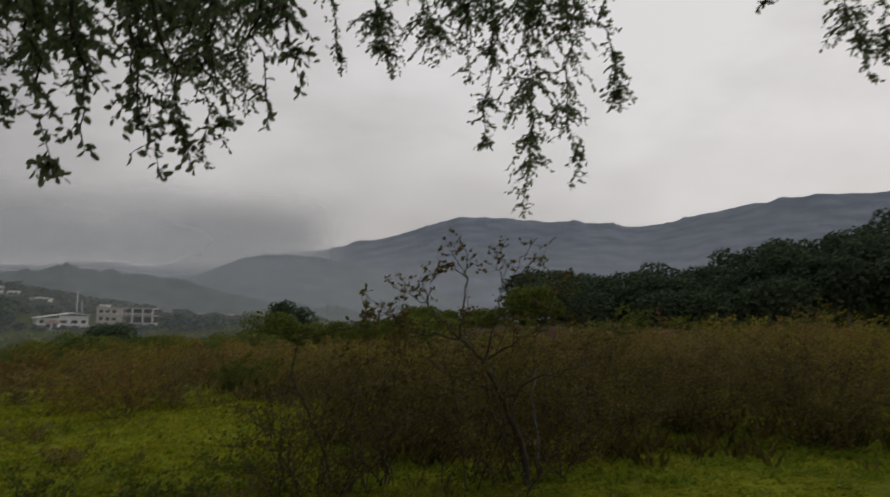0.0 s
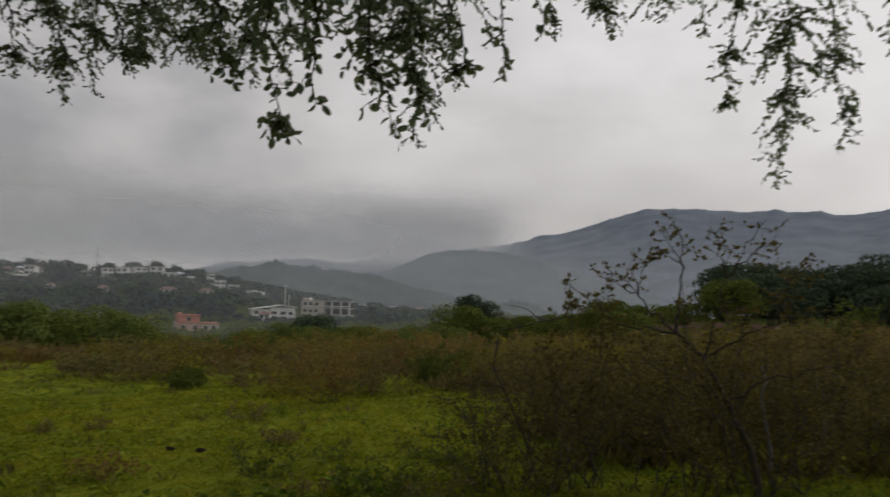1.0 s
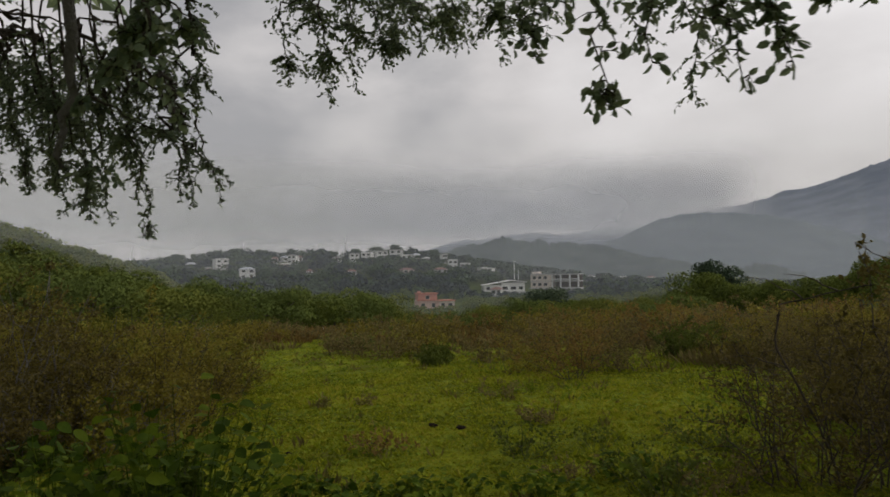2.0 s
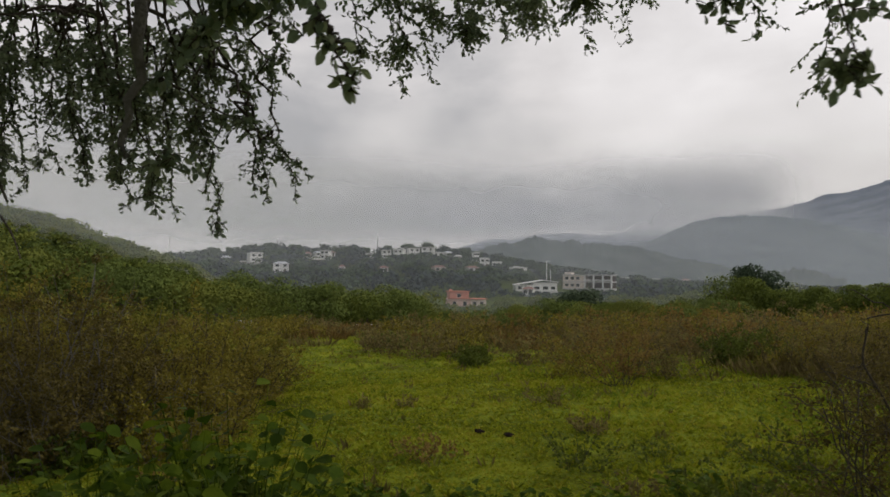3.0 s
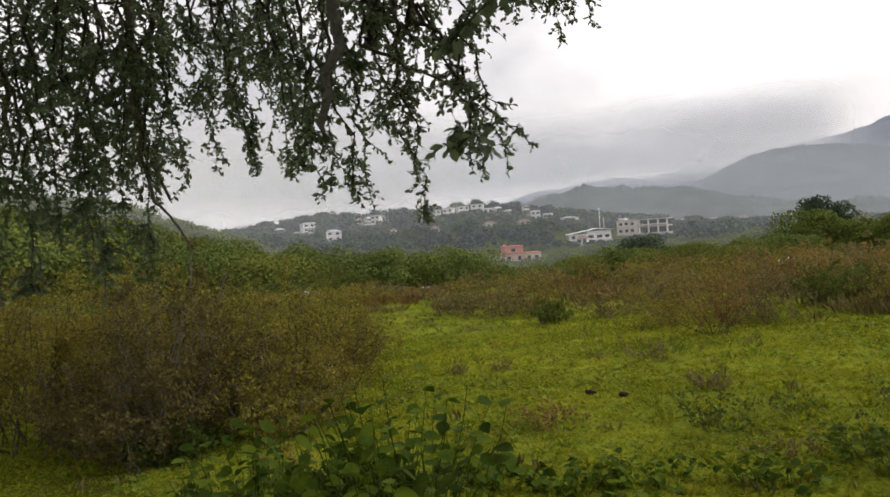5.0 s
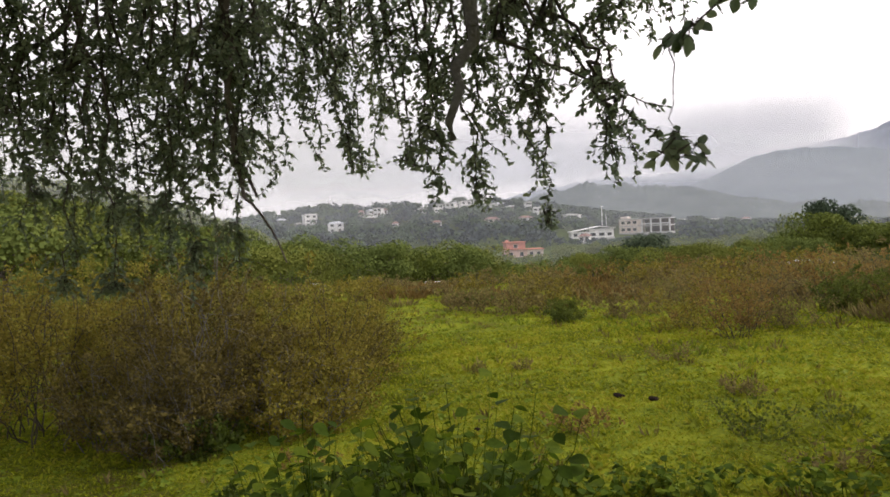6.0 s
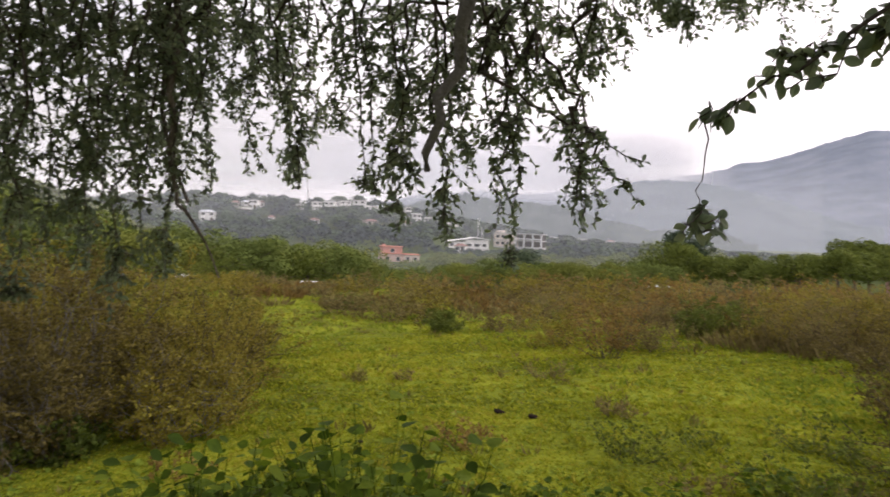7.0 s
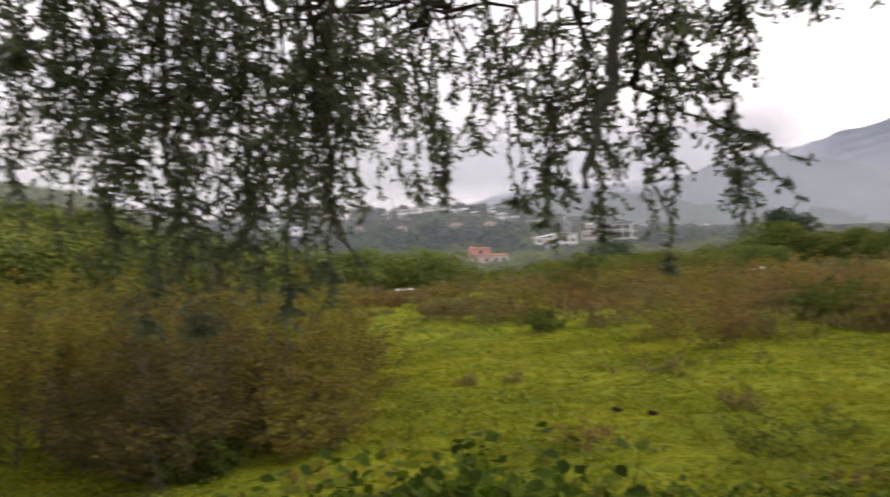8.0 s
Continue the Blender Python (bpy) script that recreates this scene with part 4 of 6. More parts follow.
low_n = 2800
low_az, low_r = g.uniform(3, 84, low_n), np.sqrt(g.uniform(120 ** 2, 290 ** 2, low_n))
lx_, ly_ = VX - low_r * np.sin(np.radians(low_az)), VY + low_r * np.cos(np.radians(low_az))
clear_ = np.ones(low_n, bool)
for hx_, hy_ in house_spots:
    clear_ &= np.hypot(lx_ - hx_, ly_ - hy_) > 9
low_top = np.interp(low_az, [3, 12, 20, 28, 31, 34, 38, 44, 52, 60], [-1.1, -1.1, -1.7, -2.0, -2.2, -2.7, -2.0, -1.7, -1.3, 0.0])
clear_ &= land(lx_, ly_) + 2.6 < VZ + low_r * np.tan(np.radians(low_top))
low_all = np.concatenate([np.zeros(len(rr), bool), np.ones(int(clear_.sum()), bool)])
wx_, wy_, rr, rad_ = np.concatenate([wx_, lx_[clear_]]), np.concatenate([wy_, ly_[clear_]]), np.concatenate([rr, low_r[clear_]]), np.concatenate([rad_, g.uniform(1.0, 1.9, int(clear_.sum()))])
wz_ = land(wx_, wy_)
woods("valley_scrub", low_all, TREE_LEAF, 60, 0.62, "low green scrub on the valley floor")
sort_ = g.integers(0, 10, len(rr))
near_ = (rr < 215) & ~low_all
shrubby_ = near_ & (rad_ < 2.15)
woods("hillside_woods", shrubby_ & (sort_ < 5), TREE_LEAF, 58, 0.7, "green bushes and small trees on the near hillside")
woods("olive_hillside_woods", shrubby_ & (sort_ >= 5), OLIVE_LEAF, 58, 0.7, "olive-green bushes and small trees on the near hillside")
near_ &= ~shrubby_
woods("near_woods", near_ & (sort_ < 4), TREE_LEAF, 420, 0.34, "dense green woods on the near valley slope")
woods("olive_woods", near_ & (sort_ > 3) & (sort_ < 7), OLIVE_LEAF, 420, 0.34, "olive-green tree crowns on the near valley slope")
woods("deep_green_woods", near_ & (sort_ > 6), GREEN_BUSH, 420, 0.34, "dark green tree crowns on the near valley slope")
far_ = (rr >= 215) & ~low_all
woods("far_woods", far_ & (sort_ < 6), FAR_LEAF, 60, 0.95, "woods on the hill of houses, haze painted in their grey-green")
woods("dark_far_woods", far_ & (sort_ >= 6), HILL, 60, 0.95, "darker crowns in the woods on the hill of houses, haze painted in their colour")

# ---------------------------------------------------------------- shrubs of the field


def shrub(name, x, y, rx, ry, h, n, leaf, mat, label, category, group="", stems=14, seed=0, sink=0.0, open_=0.25, twig_mat=None, droop=0.0, wand=0.0, own_stems=False, foot=0.1):
    """Arching stems from one root, side twigs, and leaves along the twigs."""
    g = np.random.default_rng(seed + 900)
    z = float(land(x, y)) - sink
    bush = thing(name, x, y, z, label, category, group)
    wood, at, al = [], [], []
    tips = []
    for q in range(stems):
        a = 2 * math.pi * (q + g.uniform(-0.4, 0.4)) / stems
        s = math.sqrt(g.uniform(0.03, 1.0))
        top = h * math.sqrt(max(0.08, 1 - 0.8 * s * s)) * g.uniform(0.78, 1.08)
        if wand and q % 3 == 0:
            top *= 1 + wand
        tip = np.array((rx * s * math.cos(a), ry * s * math.sin(a), top))
        b = bend((foot * rx * g.normal() + tip[0] * (foot - 0.1), foot * ry * g.normal() + tip[1] * (foot - 0.1), -0.25), tip, -droop * h, 0.025 * h, 8)
        wood.append((b, np.linspace(0.010, 0.003, 8) * (0.5 + 0.35 * h)))
        tips.append(b)
    per = max(4, int(n / (stems * 9)))
    for b in tips:
        for _ in range(9):
            s = g.uniform(open_, 1.0)
            k = s * (len(b) - 1)
            i0 = min(int(k), len(b) - 2)
            o = b[i0] + (b[i0 + 1] - b[i0]) * (k - i0)
            d = unit(g.normal(size=3) * np.array((1, 1, 0.6)) + np.array((0, 0, 0.35)))
            ln = g.uniform(0.16, 0.42) * min(rx, h) * (1.1 - 0.4 * s)
            tw = bend(o, o + d * ln, 0.0, 0.02 * ln, 4)
            wood.append((tw, np.linspace(0.005, 0.002, 4)))
            u = g.uniform(0.1, 1.05, per)
            at.append(o + d * ln * u[:, None] + g.normal(0, 0.07 * ln + 0.02, (per, 3)))
            al.append(d * 0.5 + g.normal(0, 0.7, (per, 3)) + np.array((0, 0, 0.2)))
    at, al = np.concatenate(at), np.concatenate(al)
    up = at[:, 2] > 0.02
    at, al = at[up], al[up]
    if own_stems:
        for w in wood[:stems]:
            part("stem", tubes("stem", [w], twig_mat or TWIG, 5), bush)
        tagged(part("twig_mass", tubes("twig_mass", wood[stems:], twig_mat or TWIG, 3), bush), kind="stuff")
    else:
        tagged(part("brushwood", tubes("brushwood", wood[:stems] + wood[stems::8], twig_mat or TWIG, 3), bush), kind="stuff")
    part("foliage", leaves("foliage", at, al, g.uniform(0.6, 1.3, len(at)) * leaf, mat, 0.34, DIAMOND, DIAMOND_FACES), bush)
    return bush


# the broad brown-green bush beside the field
BUSHES = ((-14.2, 8.2, 2.3, 1.8, 3.1, 10000, 0.12), (-16.6, 9.0, 2.4, 2.0, 3.2, 9000, 0.12), (-13.6, 10.2, 1.9, 1.6, 2.4, 7000, 0.12), (-19.5, 9.5, 2.6, 2.2, 3.0, 8000, 0.12), (-15.8, 12.6, 2.2, 1.9, 2.0, 6500, 0.12),
          (-18.6, 15.6, 2.2, 2.0, 1.7, 5000, 0.12), (-17.6, 6.6, 2.3, 1.9, 3.1, 9000, 0.45), (-20.8, 6.8, 2.6, 2.0, 3.2, 8000, 0.45), (-15.4, 7.2, 1.6, 1.4, 1.9, 4500, 0.3), (-12.6, 8.9, 1.3, 1.2, 1.5, 4000, 0.2),
          (-15.0, 10.4, 1.7, 1.5, 1.8, 4500, 0.12), (-13.2, 7.0, 1.2, 1.1, 1.5, 3600, 0.2))
for q, (x, y, rx, ry, h, n, bare_) in enumerate(BUSHES):
    shrub("bush", x, y, rx, ry, h, int(n * 1.8), 0.061, THICKET if q in (0, 8, 11) else BUSH, "dense brown-green bush with fine dry twigs beside the grass", "bush", "thicket beside the grass", 34, q, 0.0, bare_, twig_mat=PALE_BARK if q in (0, 8, 9, 11) else None, wand=0.12, own_stems=True, foot=0.25)
# yellow-green bushes that top the thicket
for q, (b, r, w, h) in enumerate(((58.5, 18.5, 1.5, 2.9), (55.0, 18.0, 1.6, 2.75), (52.0, 19.5, 1.5, 2.2), (49.0, 21.5, 1.5, 1.7), (63.0, 20.5, 1.7, 3.0), (68.0, 21.5, 1.8, 3.2))):
    x, y = polar(b, r)
    shrub("bush", x, y, w, w * 0.9, h, 9000, 0.07, YELLOW_BUSH, "tall yellow-green bush behind the brown thicket", "bush", "thicket beside the grass", 26, 830 + q, 0.0, 0.2, wand=0.15)
# the loose twiggy thicket in the middle of the field's near edge
for q, (x, y, rx, ry, h, n, wd) in enumerate(((0.4, 10.7, 1.6, 1.2, 2.35, 5200, 0.35), (-2.0, 10.6, 1.5, 1.1, 1.85, 3200, 0.1), (2.0, 11.8, 1.4, 1.2, 1.9, 4000, 0.1), (-0.8, 12.8, 1.7, 1.2, 1.9, 4600, 0.12))):
    shrub("thicket_shrub", x, y, rx, ry, h, int(n * 1.1), 0.05, THICKET, "half-bare brown shrub with thin arching stems", "shrub", "half-bare shrubs", 24, 40 + q, 0.0, 0.12, droop=-0.06, wand=wd, own_stems=True, foot=0.28)
shrub("tall_shrub", -1.2, 10.9, 0.9, 0.7, 2.7, 800, 0.075, THICKET, "sparse tall shrub with leafy tips above the thicket", "shrub", "half-bare shrubs", 8, 61, 0.0, 0.7, own_stems=True)
# the half-bare little tree whose twigs stand against the mountain
tx, ty = 0.8, 10.5
shift = 0.15
tz = float(land(tx, ty))
wisp = thing("half_bare_tree", tx, ty, tz, "small half-bare tree with wispy leafy twig tips", "tree")
gw = np.random.default_rng(204)
foot = np.array((tx, ty, tz))
TRUNK_LINE = np.array(((0.82, 10.5, tz - 0.25), (0.7, 10.5, 1.95), (0.42, 10.62, 2.6), (0.18, 10.68, 3.08), (-0.16, 10.75, 3.36)))
fine = np.stack([np.interp(np.linspace(0, 4, 18), np.arange(5), TRUNK_LINE[:, c]) for c in range(3)], -1) + gw.normal(0, 0.012, (18, 3))
part("trunk", tubes("trunk", [(fine - foot, np.linspace(0.05, 0.02, 18))], TWIG, 7), wisp)
part("trunk", tubes("trunk", [(bend((0.9, 10.6, tz - 0.2), (0.85, 10.9, 3.0), 0.1, 0.03, 9) - foot, np.linspace(0.035, 0.012, 9))], PALE_BARK, 6), wisp, "pale second stem")
WISP_FORKS = (((-0.16, 3.36), (-0.21, 4.19), ((-0.32, 4.81), (-0.66, 4.47), (-0.5, 4.62))), ((0.18, 3.08), (0.29, 4.07), ((0.06, 4.68), (0.34, 4.44), (0.73, 4.78), (0.84, 4.57))),
              ((-0.16, 3.36), (-0.75, 3.8), ((-1.1, 4.13), (-1.26, 4.07), (-0.88, 4.19), (-0.7, 4.25))), ((-0.05, 3.3), (-1.05, 3.45), ((-1.76, 4.01), (-1.43, 3.88), (-1.62, 3.7), (-1.2, 3.9))),
              ((0.18, 3.08), (0.7, 3.5), ((1.1, 4.0), (0.95, 4.2), (1.35, 3.7))), ((0.42, 2.6), (-0.5, 2.9), ((-1.1, 3.3), (-0.8, 3.5))), ((0.42, 2.6), (1.1, 3.0), ((1.6, 3.4), (1.5, 3.1))))
for (ax, az0), (fx, fz), tips in WISP_FORKS:
    fork_at = np.array((fx + shift, 10.7 + gw.uniform(-0.3, 0.3), fz))
    bough = part("bough", tubes("bough", [(bend((ax, 10.7, az0), fork_at, 0.03, 0.03, 7) - foot, np.linspace(0.018, 0.009, 7))], TWIG, 5), wisp)
    at_, al_, wood_ = [], [], []
    for ex, ez in tips:
        end = np.array((ex + shift, fork_at[1] + gw.uniform(-0.35, 0.35), ez))
        tw = bend(fork_at, end, 0.02, 0.025, 8)
        wood_.append((tw, np.linspace(0.009, 0.003, 8)))
        for s_ in range(7):
            o = tw[gw.integers(3, 8)]
            d_ = unit(np.array((gw.normal(0, 1), gw.normal(0, 0.7), gw.normal(0.3, 0.5))))
            ln = gw.uniform(0.08, 0.26)
            wood_.append((bend(o, o + d_ * ln, 0.0, 0.01, 4), np.linspace(0.003, 0.0015, 4)))
            m_ = 7
            at_.append(o + d_ * ln * gw.uniform(0.35, 1.1, m_)[:, None] + gw.normal(0, 0.015, (m_, 3)))
            al_.append(d_ + gw.normal(0, 0.6, (m_, 3)))
    tagged(part("twig_mass", tubes("twig_mass", [(p - foot, r) for p, r in wood_], TWIG, 4), wisp), kind="stuff")
    at_, al_ = np.concatenate(at_), np.concatenate(al_)
    part("foliage", leaves("foliage", at_ - foot, al_, gw.uniform(0.6, 1.2, len(at_)) * 0.055, THICKET, 0.42), wisp)
# bright green scrub behind the thicket
for q in range(9):
    x, y = polar(-4 - 4.2 * q, 40 + 6 * (q % 3))
    shrub("green_scrub", x, y, 2.2, 1.8, 1.9 + 0.3 * (q % 2), 2000, 0.14, GREEN_BUSH, "dense green scrub along the field's edge", "scrub", "scrub along the field's edge", 16, 540 + q, 0.0, 0.08)
# low dull thicket across the near right of the field
tk = random.Random(8)
for q in range(20):
    x, y = polar(2.6 - 2.0 * q + tk.uniform(-1, 1), tk.uniform(12.5, 19))
    shrub("thicket_shrub", x, y, 1.5, 1.3, tk.uniform(1.1, 1.8), 3800, 0.052, THICKET, "dull brown shrub of tangled stems in the field", "shrub", "half-bare shrubs", 16, 70 + q, 0.0, 0.1, own_stems=True)
# one bent bare stem that stands out of the thicket
x, y = -2.3, 10.65
z = float(land(x, y))
bent = thing("bare_sapling", x, y, z, "dead sapling with one dark bent stem in the thicket", "sapling", "half-bare shrubs")
knee = np.array(((0.55, 0.0, -0.2), (0.42, 0.0, 0.35), (0.12, 0.0, 1.0), (-0.13, 0.0, 1.5), (-0.06, 0.0, 1.98), (0.42, 0.05, 2.12), (0.9, 0.1, 2.2)))
fine = np.stack([np.interp(np.linspace(0, 6, 25), np.arange(7), knee[:, c]) for c in range(3)], -1)
part("stem", tubes("stem", [(fine + rng.normal(0, 0.012, fine.shape), np.linspace(0.019, 0.006, 25))], TWIG, 6), bent)
for q in (10, 14, 18, 21):
    part("side_twig", tubes("side_twig", [(bend(fine[q], fine[q] + np.array((rng.uniform(-0.6, 0.6), rng.uniform(-0.3, 0.3), rng.uniform(0.1, 0.5))), 0.05, 0.03, 6), np.linspace(0.009, 0.003, 6))], TWIG, 5), bent)
# brown brush further out: bearing, distance, half-width, height
br = random.Random(21)
BRUSH = [(36.0, 29.5, 1.4, 1.6), (34.0, 31.0, 1.3, 1.5), (39.5, 31, 1.5, 1.2), (20.5, 19.6, 1.8, 1.95), (24.2, 22.0, 1.4, 1.5), (17.0, 21.5, 1.4, 1.5), (8.0, 23, 1.5, 1.6), (5.5, 21.5, 1.6, 1.6), (10.5, 28.0, 1.7, 1.7), (0, 22, 1.6, 1.5),
         (-5, 24, 1.7, 1.6), (-10, 23, 1.6, 1.6), (-15, 26, 1.8, 1.8), (-20, 24, 1.8, 1.8), (-25, 27, 2.0, 2.0), (-31, 26, 2.0, 2.1), (-37, 24, 2.0, 2.0), (28.0, 27.0, 1.6, 1.3), (14.5, 28.5, 1.8, 1.9), (20.0, 28.0, 1.8, 1.8), (23.5, 30.0, 1.8, 1.7)]
for q in range(30):
    BRUSH.append((br.uniform(-36, 9), br.uniform(20, 30), br.uniform(1.4, 2.2), br.uniform(1.2, 1.8)))
for q in range(64):
    BRUSH.append((br.uniform(-36, 38), br.uniform(30, 47), br.uniform(1.8, 3.0), br.uniform(1.0, 1.6)))
for q in range(18):
    BRUSH.append((br.uniform(37, 62), br.uniform(38, 46), br.uniform(1.5, 2.2), br.uniform(0.8, 1.1)))
for q, (b, r, w, h) in enumerate(BRUSH):
    x, y = polar(b, r)
    mat = (DRY, BUSH, DRY, RED_DRY, BUSH)[q % 5]
    words = {"reddish_dry_weed": "reddish-brown dry weeds", "dry_brown_weed": "brown dry weeds", "brown_green_bush_leaf": "brown-green brush"}[mat.name]
    shrub("brush_clump", x, y, w, w * 0.85, h, 3600 if r < 27 else 1300, 0.06 if r < 27 else 0.115, mat, "loose waist-high clump of %s in the field" % words, "brush", "brush across the field", 18, 100 + q, 0.0, 0.3 if q == 3 else 0.08, wand=0.1, foot=0.12 if q == 3 else 0.42)
# green scrub where the field ends on the left
for q in range(16):
    x, y = polar(48 + 2.2 * q, br.uniform(47, 54))
    shrub("green_scrub", x, y, 2.4, 2.2, br.uniform(0.9, 3.2), 2200, 0.125, (GREEN_BUSH, OLIVE_LEAF, TREE_LEAF)[q % 3], "dense green scrub along the field's edge", "scrub", "scrub along the field's edge", 16, 500 + q, 0.0, 0.08)
# greener bushes among the brush
for q, (x, y, w, h) in enumerate(((-7.6, 25.6, 1.3, 1.3), (-6.6, 26.8, 1.2, 1.2), (-3.2, 27.6, 1.5, 1.4), (4.6, 21.0, 1.0, 0.7), (4.6, 17.0, 0.9, 0.6), (-17.6, 26.2, 1.2, 0.6), (-16.0, 23.6, 0.9, 0.5), (9.5, 24.0, 1.1, 0.7), (-23.0, 27.5, 1.3, 0.8))):
    shrub("green_bush", x, y, w, w, h, 3600, 0.075, YELLOW_BUSH if q == 2 else GREEN_BUSH, "low green leafy bush among brown weeds", "bush", "green bushes in the field", 16, 300 + q, 0.0, 0.1)
# clumps in the near grass
for q, (x, y, w, h, mat, lab) in enumerate(((-8.1, 10.4, 0.6, 0.4, RED_DRY, "low clump of reddish withered weed in the grass"), (-5.9, 10.9, 0.75, 0.55, GREEN_BUSH, "dark green weed clump in the grass"),
                                            (-3.7, 12.2, 0.7, 0.5, GREEN_BUSH, "dark green weed clump with dry flower heads"), (-8.9, 15.8, 0.8, 0.35, DRY, "flat brown weed patch in the grass"),
                                            (-11.9, 14.6, 0.22, 0.3, DRY, "small dry weed tuft in the grass"), (-12.7, 14.1, 0.22, 0.3, DRY, "small dry weed tuft in the grass"), (-6.6, 13.0, 0.5, 0.3, DRY, "small dry weed clump in the grass"),
                                            (-10.8, 7.6, 0.5, 0.2, RED_DRY, "patch of reddish withered stems in the grass"), (-3.4, 9.4, 0.8, 0.5, GREEN_BUSH, "dark green weed clump in the grass"))):
    shrub("weed_clump", x, y, w, w, h, 700 if w > 0.3 else 160, 0.06, mat, lab, "weed", "weed clumps in the grass", 12, 400 + q, 0.0, 0.05)

# the leafy plants that stand close to the path
g = np.random.default_rng(77)
BROAD = bpy.data.meshes.new("broad_leaf")
bm = bmesh.new()
row = []
for t_, w_ in ((0, 0.03), (0.15, 0.3), (0.38, 0.46), (0.62, 0.4), (0.84, 0.2), (1.0, 0.015)):
    sag = -0.22 * t_ * t_
    row.append((bm.verts.new((t_, -w_, sag + 0.08 * w_)), bm.verts.new((t_, 0, sag - 0.05 * w_)), bm.verts.new((t_, w_, sag + 0.08 * w_))))
for a, b in zip(row, row[1:]):
    bm.faces.new((a[0], b[0], b[1], a[1]))
    bm.faces.new((a[1], b[1], b[2], a[2]))
bm.to_mesh(BROAD)
bm.free()
for p_ in BROAD.polygons:
    p_.use_smooth = True
HERB_ONE = material("broad_green_leaf", [(0.03, 0.056, 0.005), (0.06, 0.1, 0.008), (0.125, 0.172, 0.013)], 3.0, 0.75, 0.15, 30, "object", 0.35, spec=0.08)
BROAD.materials.append(HERB_ONE)


def leafy_plant(gx, gy, stems, spread, tall, leaf):
    plant = thing("leafy_plant", gx, gy, float(land(gx, gy)), "bright green broad-leaved plant growing close to the path", "plant", "leafy plants by the path")
    for q in range(stems):
        a, s = g.uniform(0, 6.28), math.sqrt(g.uniform(0, 1))
        tip = np.array((1.15 * spread * s * math.cos(a), 0.85 * spread * s * math.sin(a), tall * g.uniform(0.6, 0.95) * (1.1 - 0.4 * s * s)))
        b = bend((0.25 * math.cos(a) * s, 0.25 * math.sin(a) * s, -0.2), tip, 0.08, 0.02, 7)
        part("stem", tubes("stem", [(b, np.linspace(0.007, 0.003, 7))], HERB_ONE, 5), plant)
        for k_ in range(9):
            u = 1.0 - 0.1 * k_
            i0 = min(int(u * 6), 5)
            o = b[i0] + (b[i0 + 1] - b[i0]) * (u * 6 - i0)
            lf = part("leaf", BROAD, plant)
            sc = leaf * g.uniform(0.65, 1.25) * (1.0 - 0.03 * k_)
            lf.matrix_local = Matrix.LocRotScale(Vector(o), Euler((g.normal(0, 0.4), g.uniform(-0.4, 0.6), g.uniform(0, 6.28))), (sc, sc * 0.9, sc))


leafy_plant(-6.05, 5.2, 56, 1.0, 1.85, 0.135)
leafy_plant(-7.5, 5.0, 50, 1.0, 1.55, 0.125)
leafy_plant(-7.2, 6.3, 50, 1.1, 1.35, 0.12)
leafy_plant(-8.3, 6.0, 26, 0.9, 0.7, 0.11)
UNDER = material("deep_green_weed_leaf", [(0.03, 0.046, 0.007), (0.05, 0.072, 0.009), (0.082, 0.108, 0.014)], 0.9, 0.7, 0.0, 6, "island", 0.25, spec=0.12)
for q, (x, y, w, h) in enumerate(((-8.1, 6.5, 0.9, 0.75), (-7.5, 5.8, 0.9, 0.95), (-6.7, 5.4, 0.8, 1.05), (-8.6, 5.2, 0.8, 0.8), (-12.8, 7.2, 0.8, 0.7))):
    shrub("undergrowth_clump", x, y, w, w * 0.9, h, 2600, 0.075, UNDER, "dense knee-high clump of deep green weeds by the path", "undergrowth", "undergrowth by the path", 16, 600 + q, 0.0, 0.05)
for q, (x, y, w, h) in enumerate(((-3.9, 10.6, 0.8, 0.34), (-4.7, 10.0, 0.7, 0.28), (-3.0, 11.4, 0.9, 0.4), (-2.9, 9.9, 0.8, 0.34), (-5.0, 11.6, 0.6, 0.26))):
    shrub("weed_clump", x, y, w, w, h, 520, 0.055, (GREEN_BUSH, DRY)[q % 2], "loose low clump of %s weeds in the grass" % ("green", "brown")[q % 2], "weed", "weed clumps in the grass", 12, 640 + q, 0.0, 0.05)
for px_, py_, st_, sp_, ta_, le_ in ((-6.4, 8.1, 16, 0.6, 0.4, 0.085), (-5.8, 8.8, 14, 0.55, 0.38, 0.08), (-7.4, 8.0, 12, 0.5, 0.35, 0.08), (-4.6, 9.0, 14, 0.6, 0.4, 0.08), (-3.8, 9.9, 14, 0.6, 0.42, 0.08), (-9.4, 5.7, 16, 0.8, 0.45, 0.09), (-5.2, 7.4, 14, 0.6, 0.45, 0.085)):
    leafy_plant(px_, py_, int(st_ * 1.7), sp_, ta_ * 0.85, le_ * 1.15)

# two dark clods lying in the grass
for q, (x, y, s) in enumerate(((-8.58, 12.62, 0.07), (-7.9, 12.5, 0.065), (-9.6, 9.9, 0.045))):
    bm = bmesh.new()
    bmesh.ops.create_icosphere(bm, subdivisions=3, radius=1)
    for v in bm.verts:
        v.co *= 1 + 0.35 * noise.noise(v.co * 1.7 + Vector((q * 5, 0, 0))) + 0.12 * noise.noise(v.co * 5)
        v.co.z *= 0.75
    me = bpy.data.meshes.new("clod")
    bm.to_mesh(me)
    bm.free()
    me.materials.append(CLOD)
    ob = tagged(new("earth_clod", me), "dark lump of earth lying in the grass", "clod", "clods in the grass")
    ob.matrix_basis = Matrix.LocRotScale((x, y, float(land(x, y)) + s * 0.35), Euler((0, 0.2, q)), (s * 1.6, s, s * 0.8))

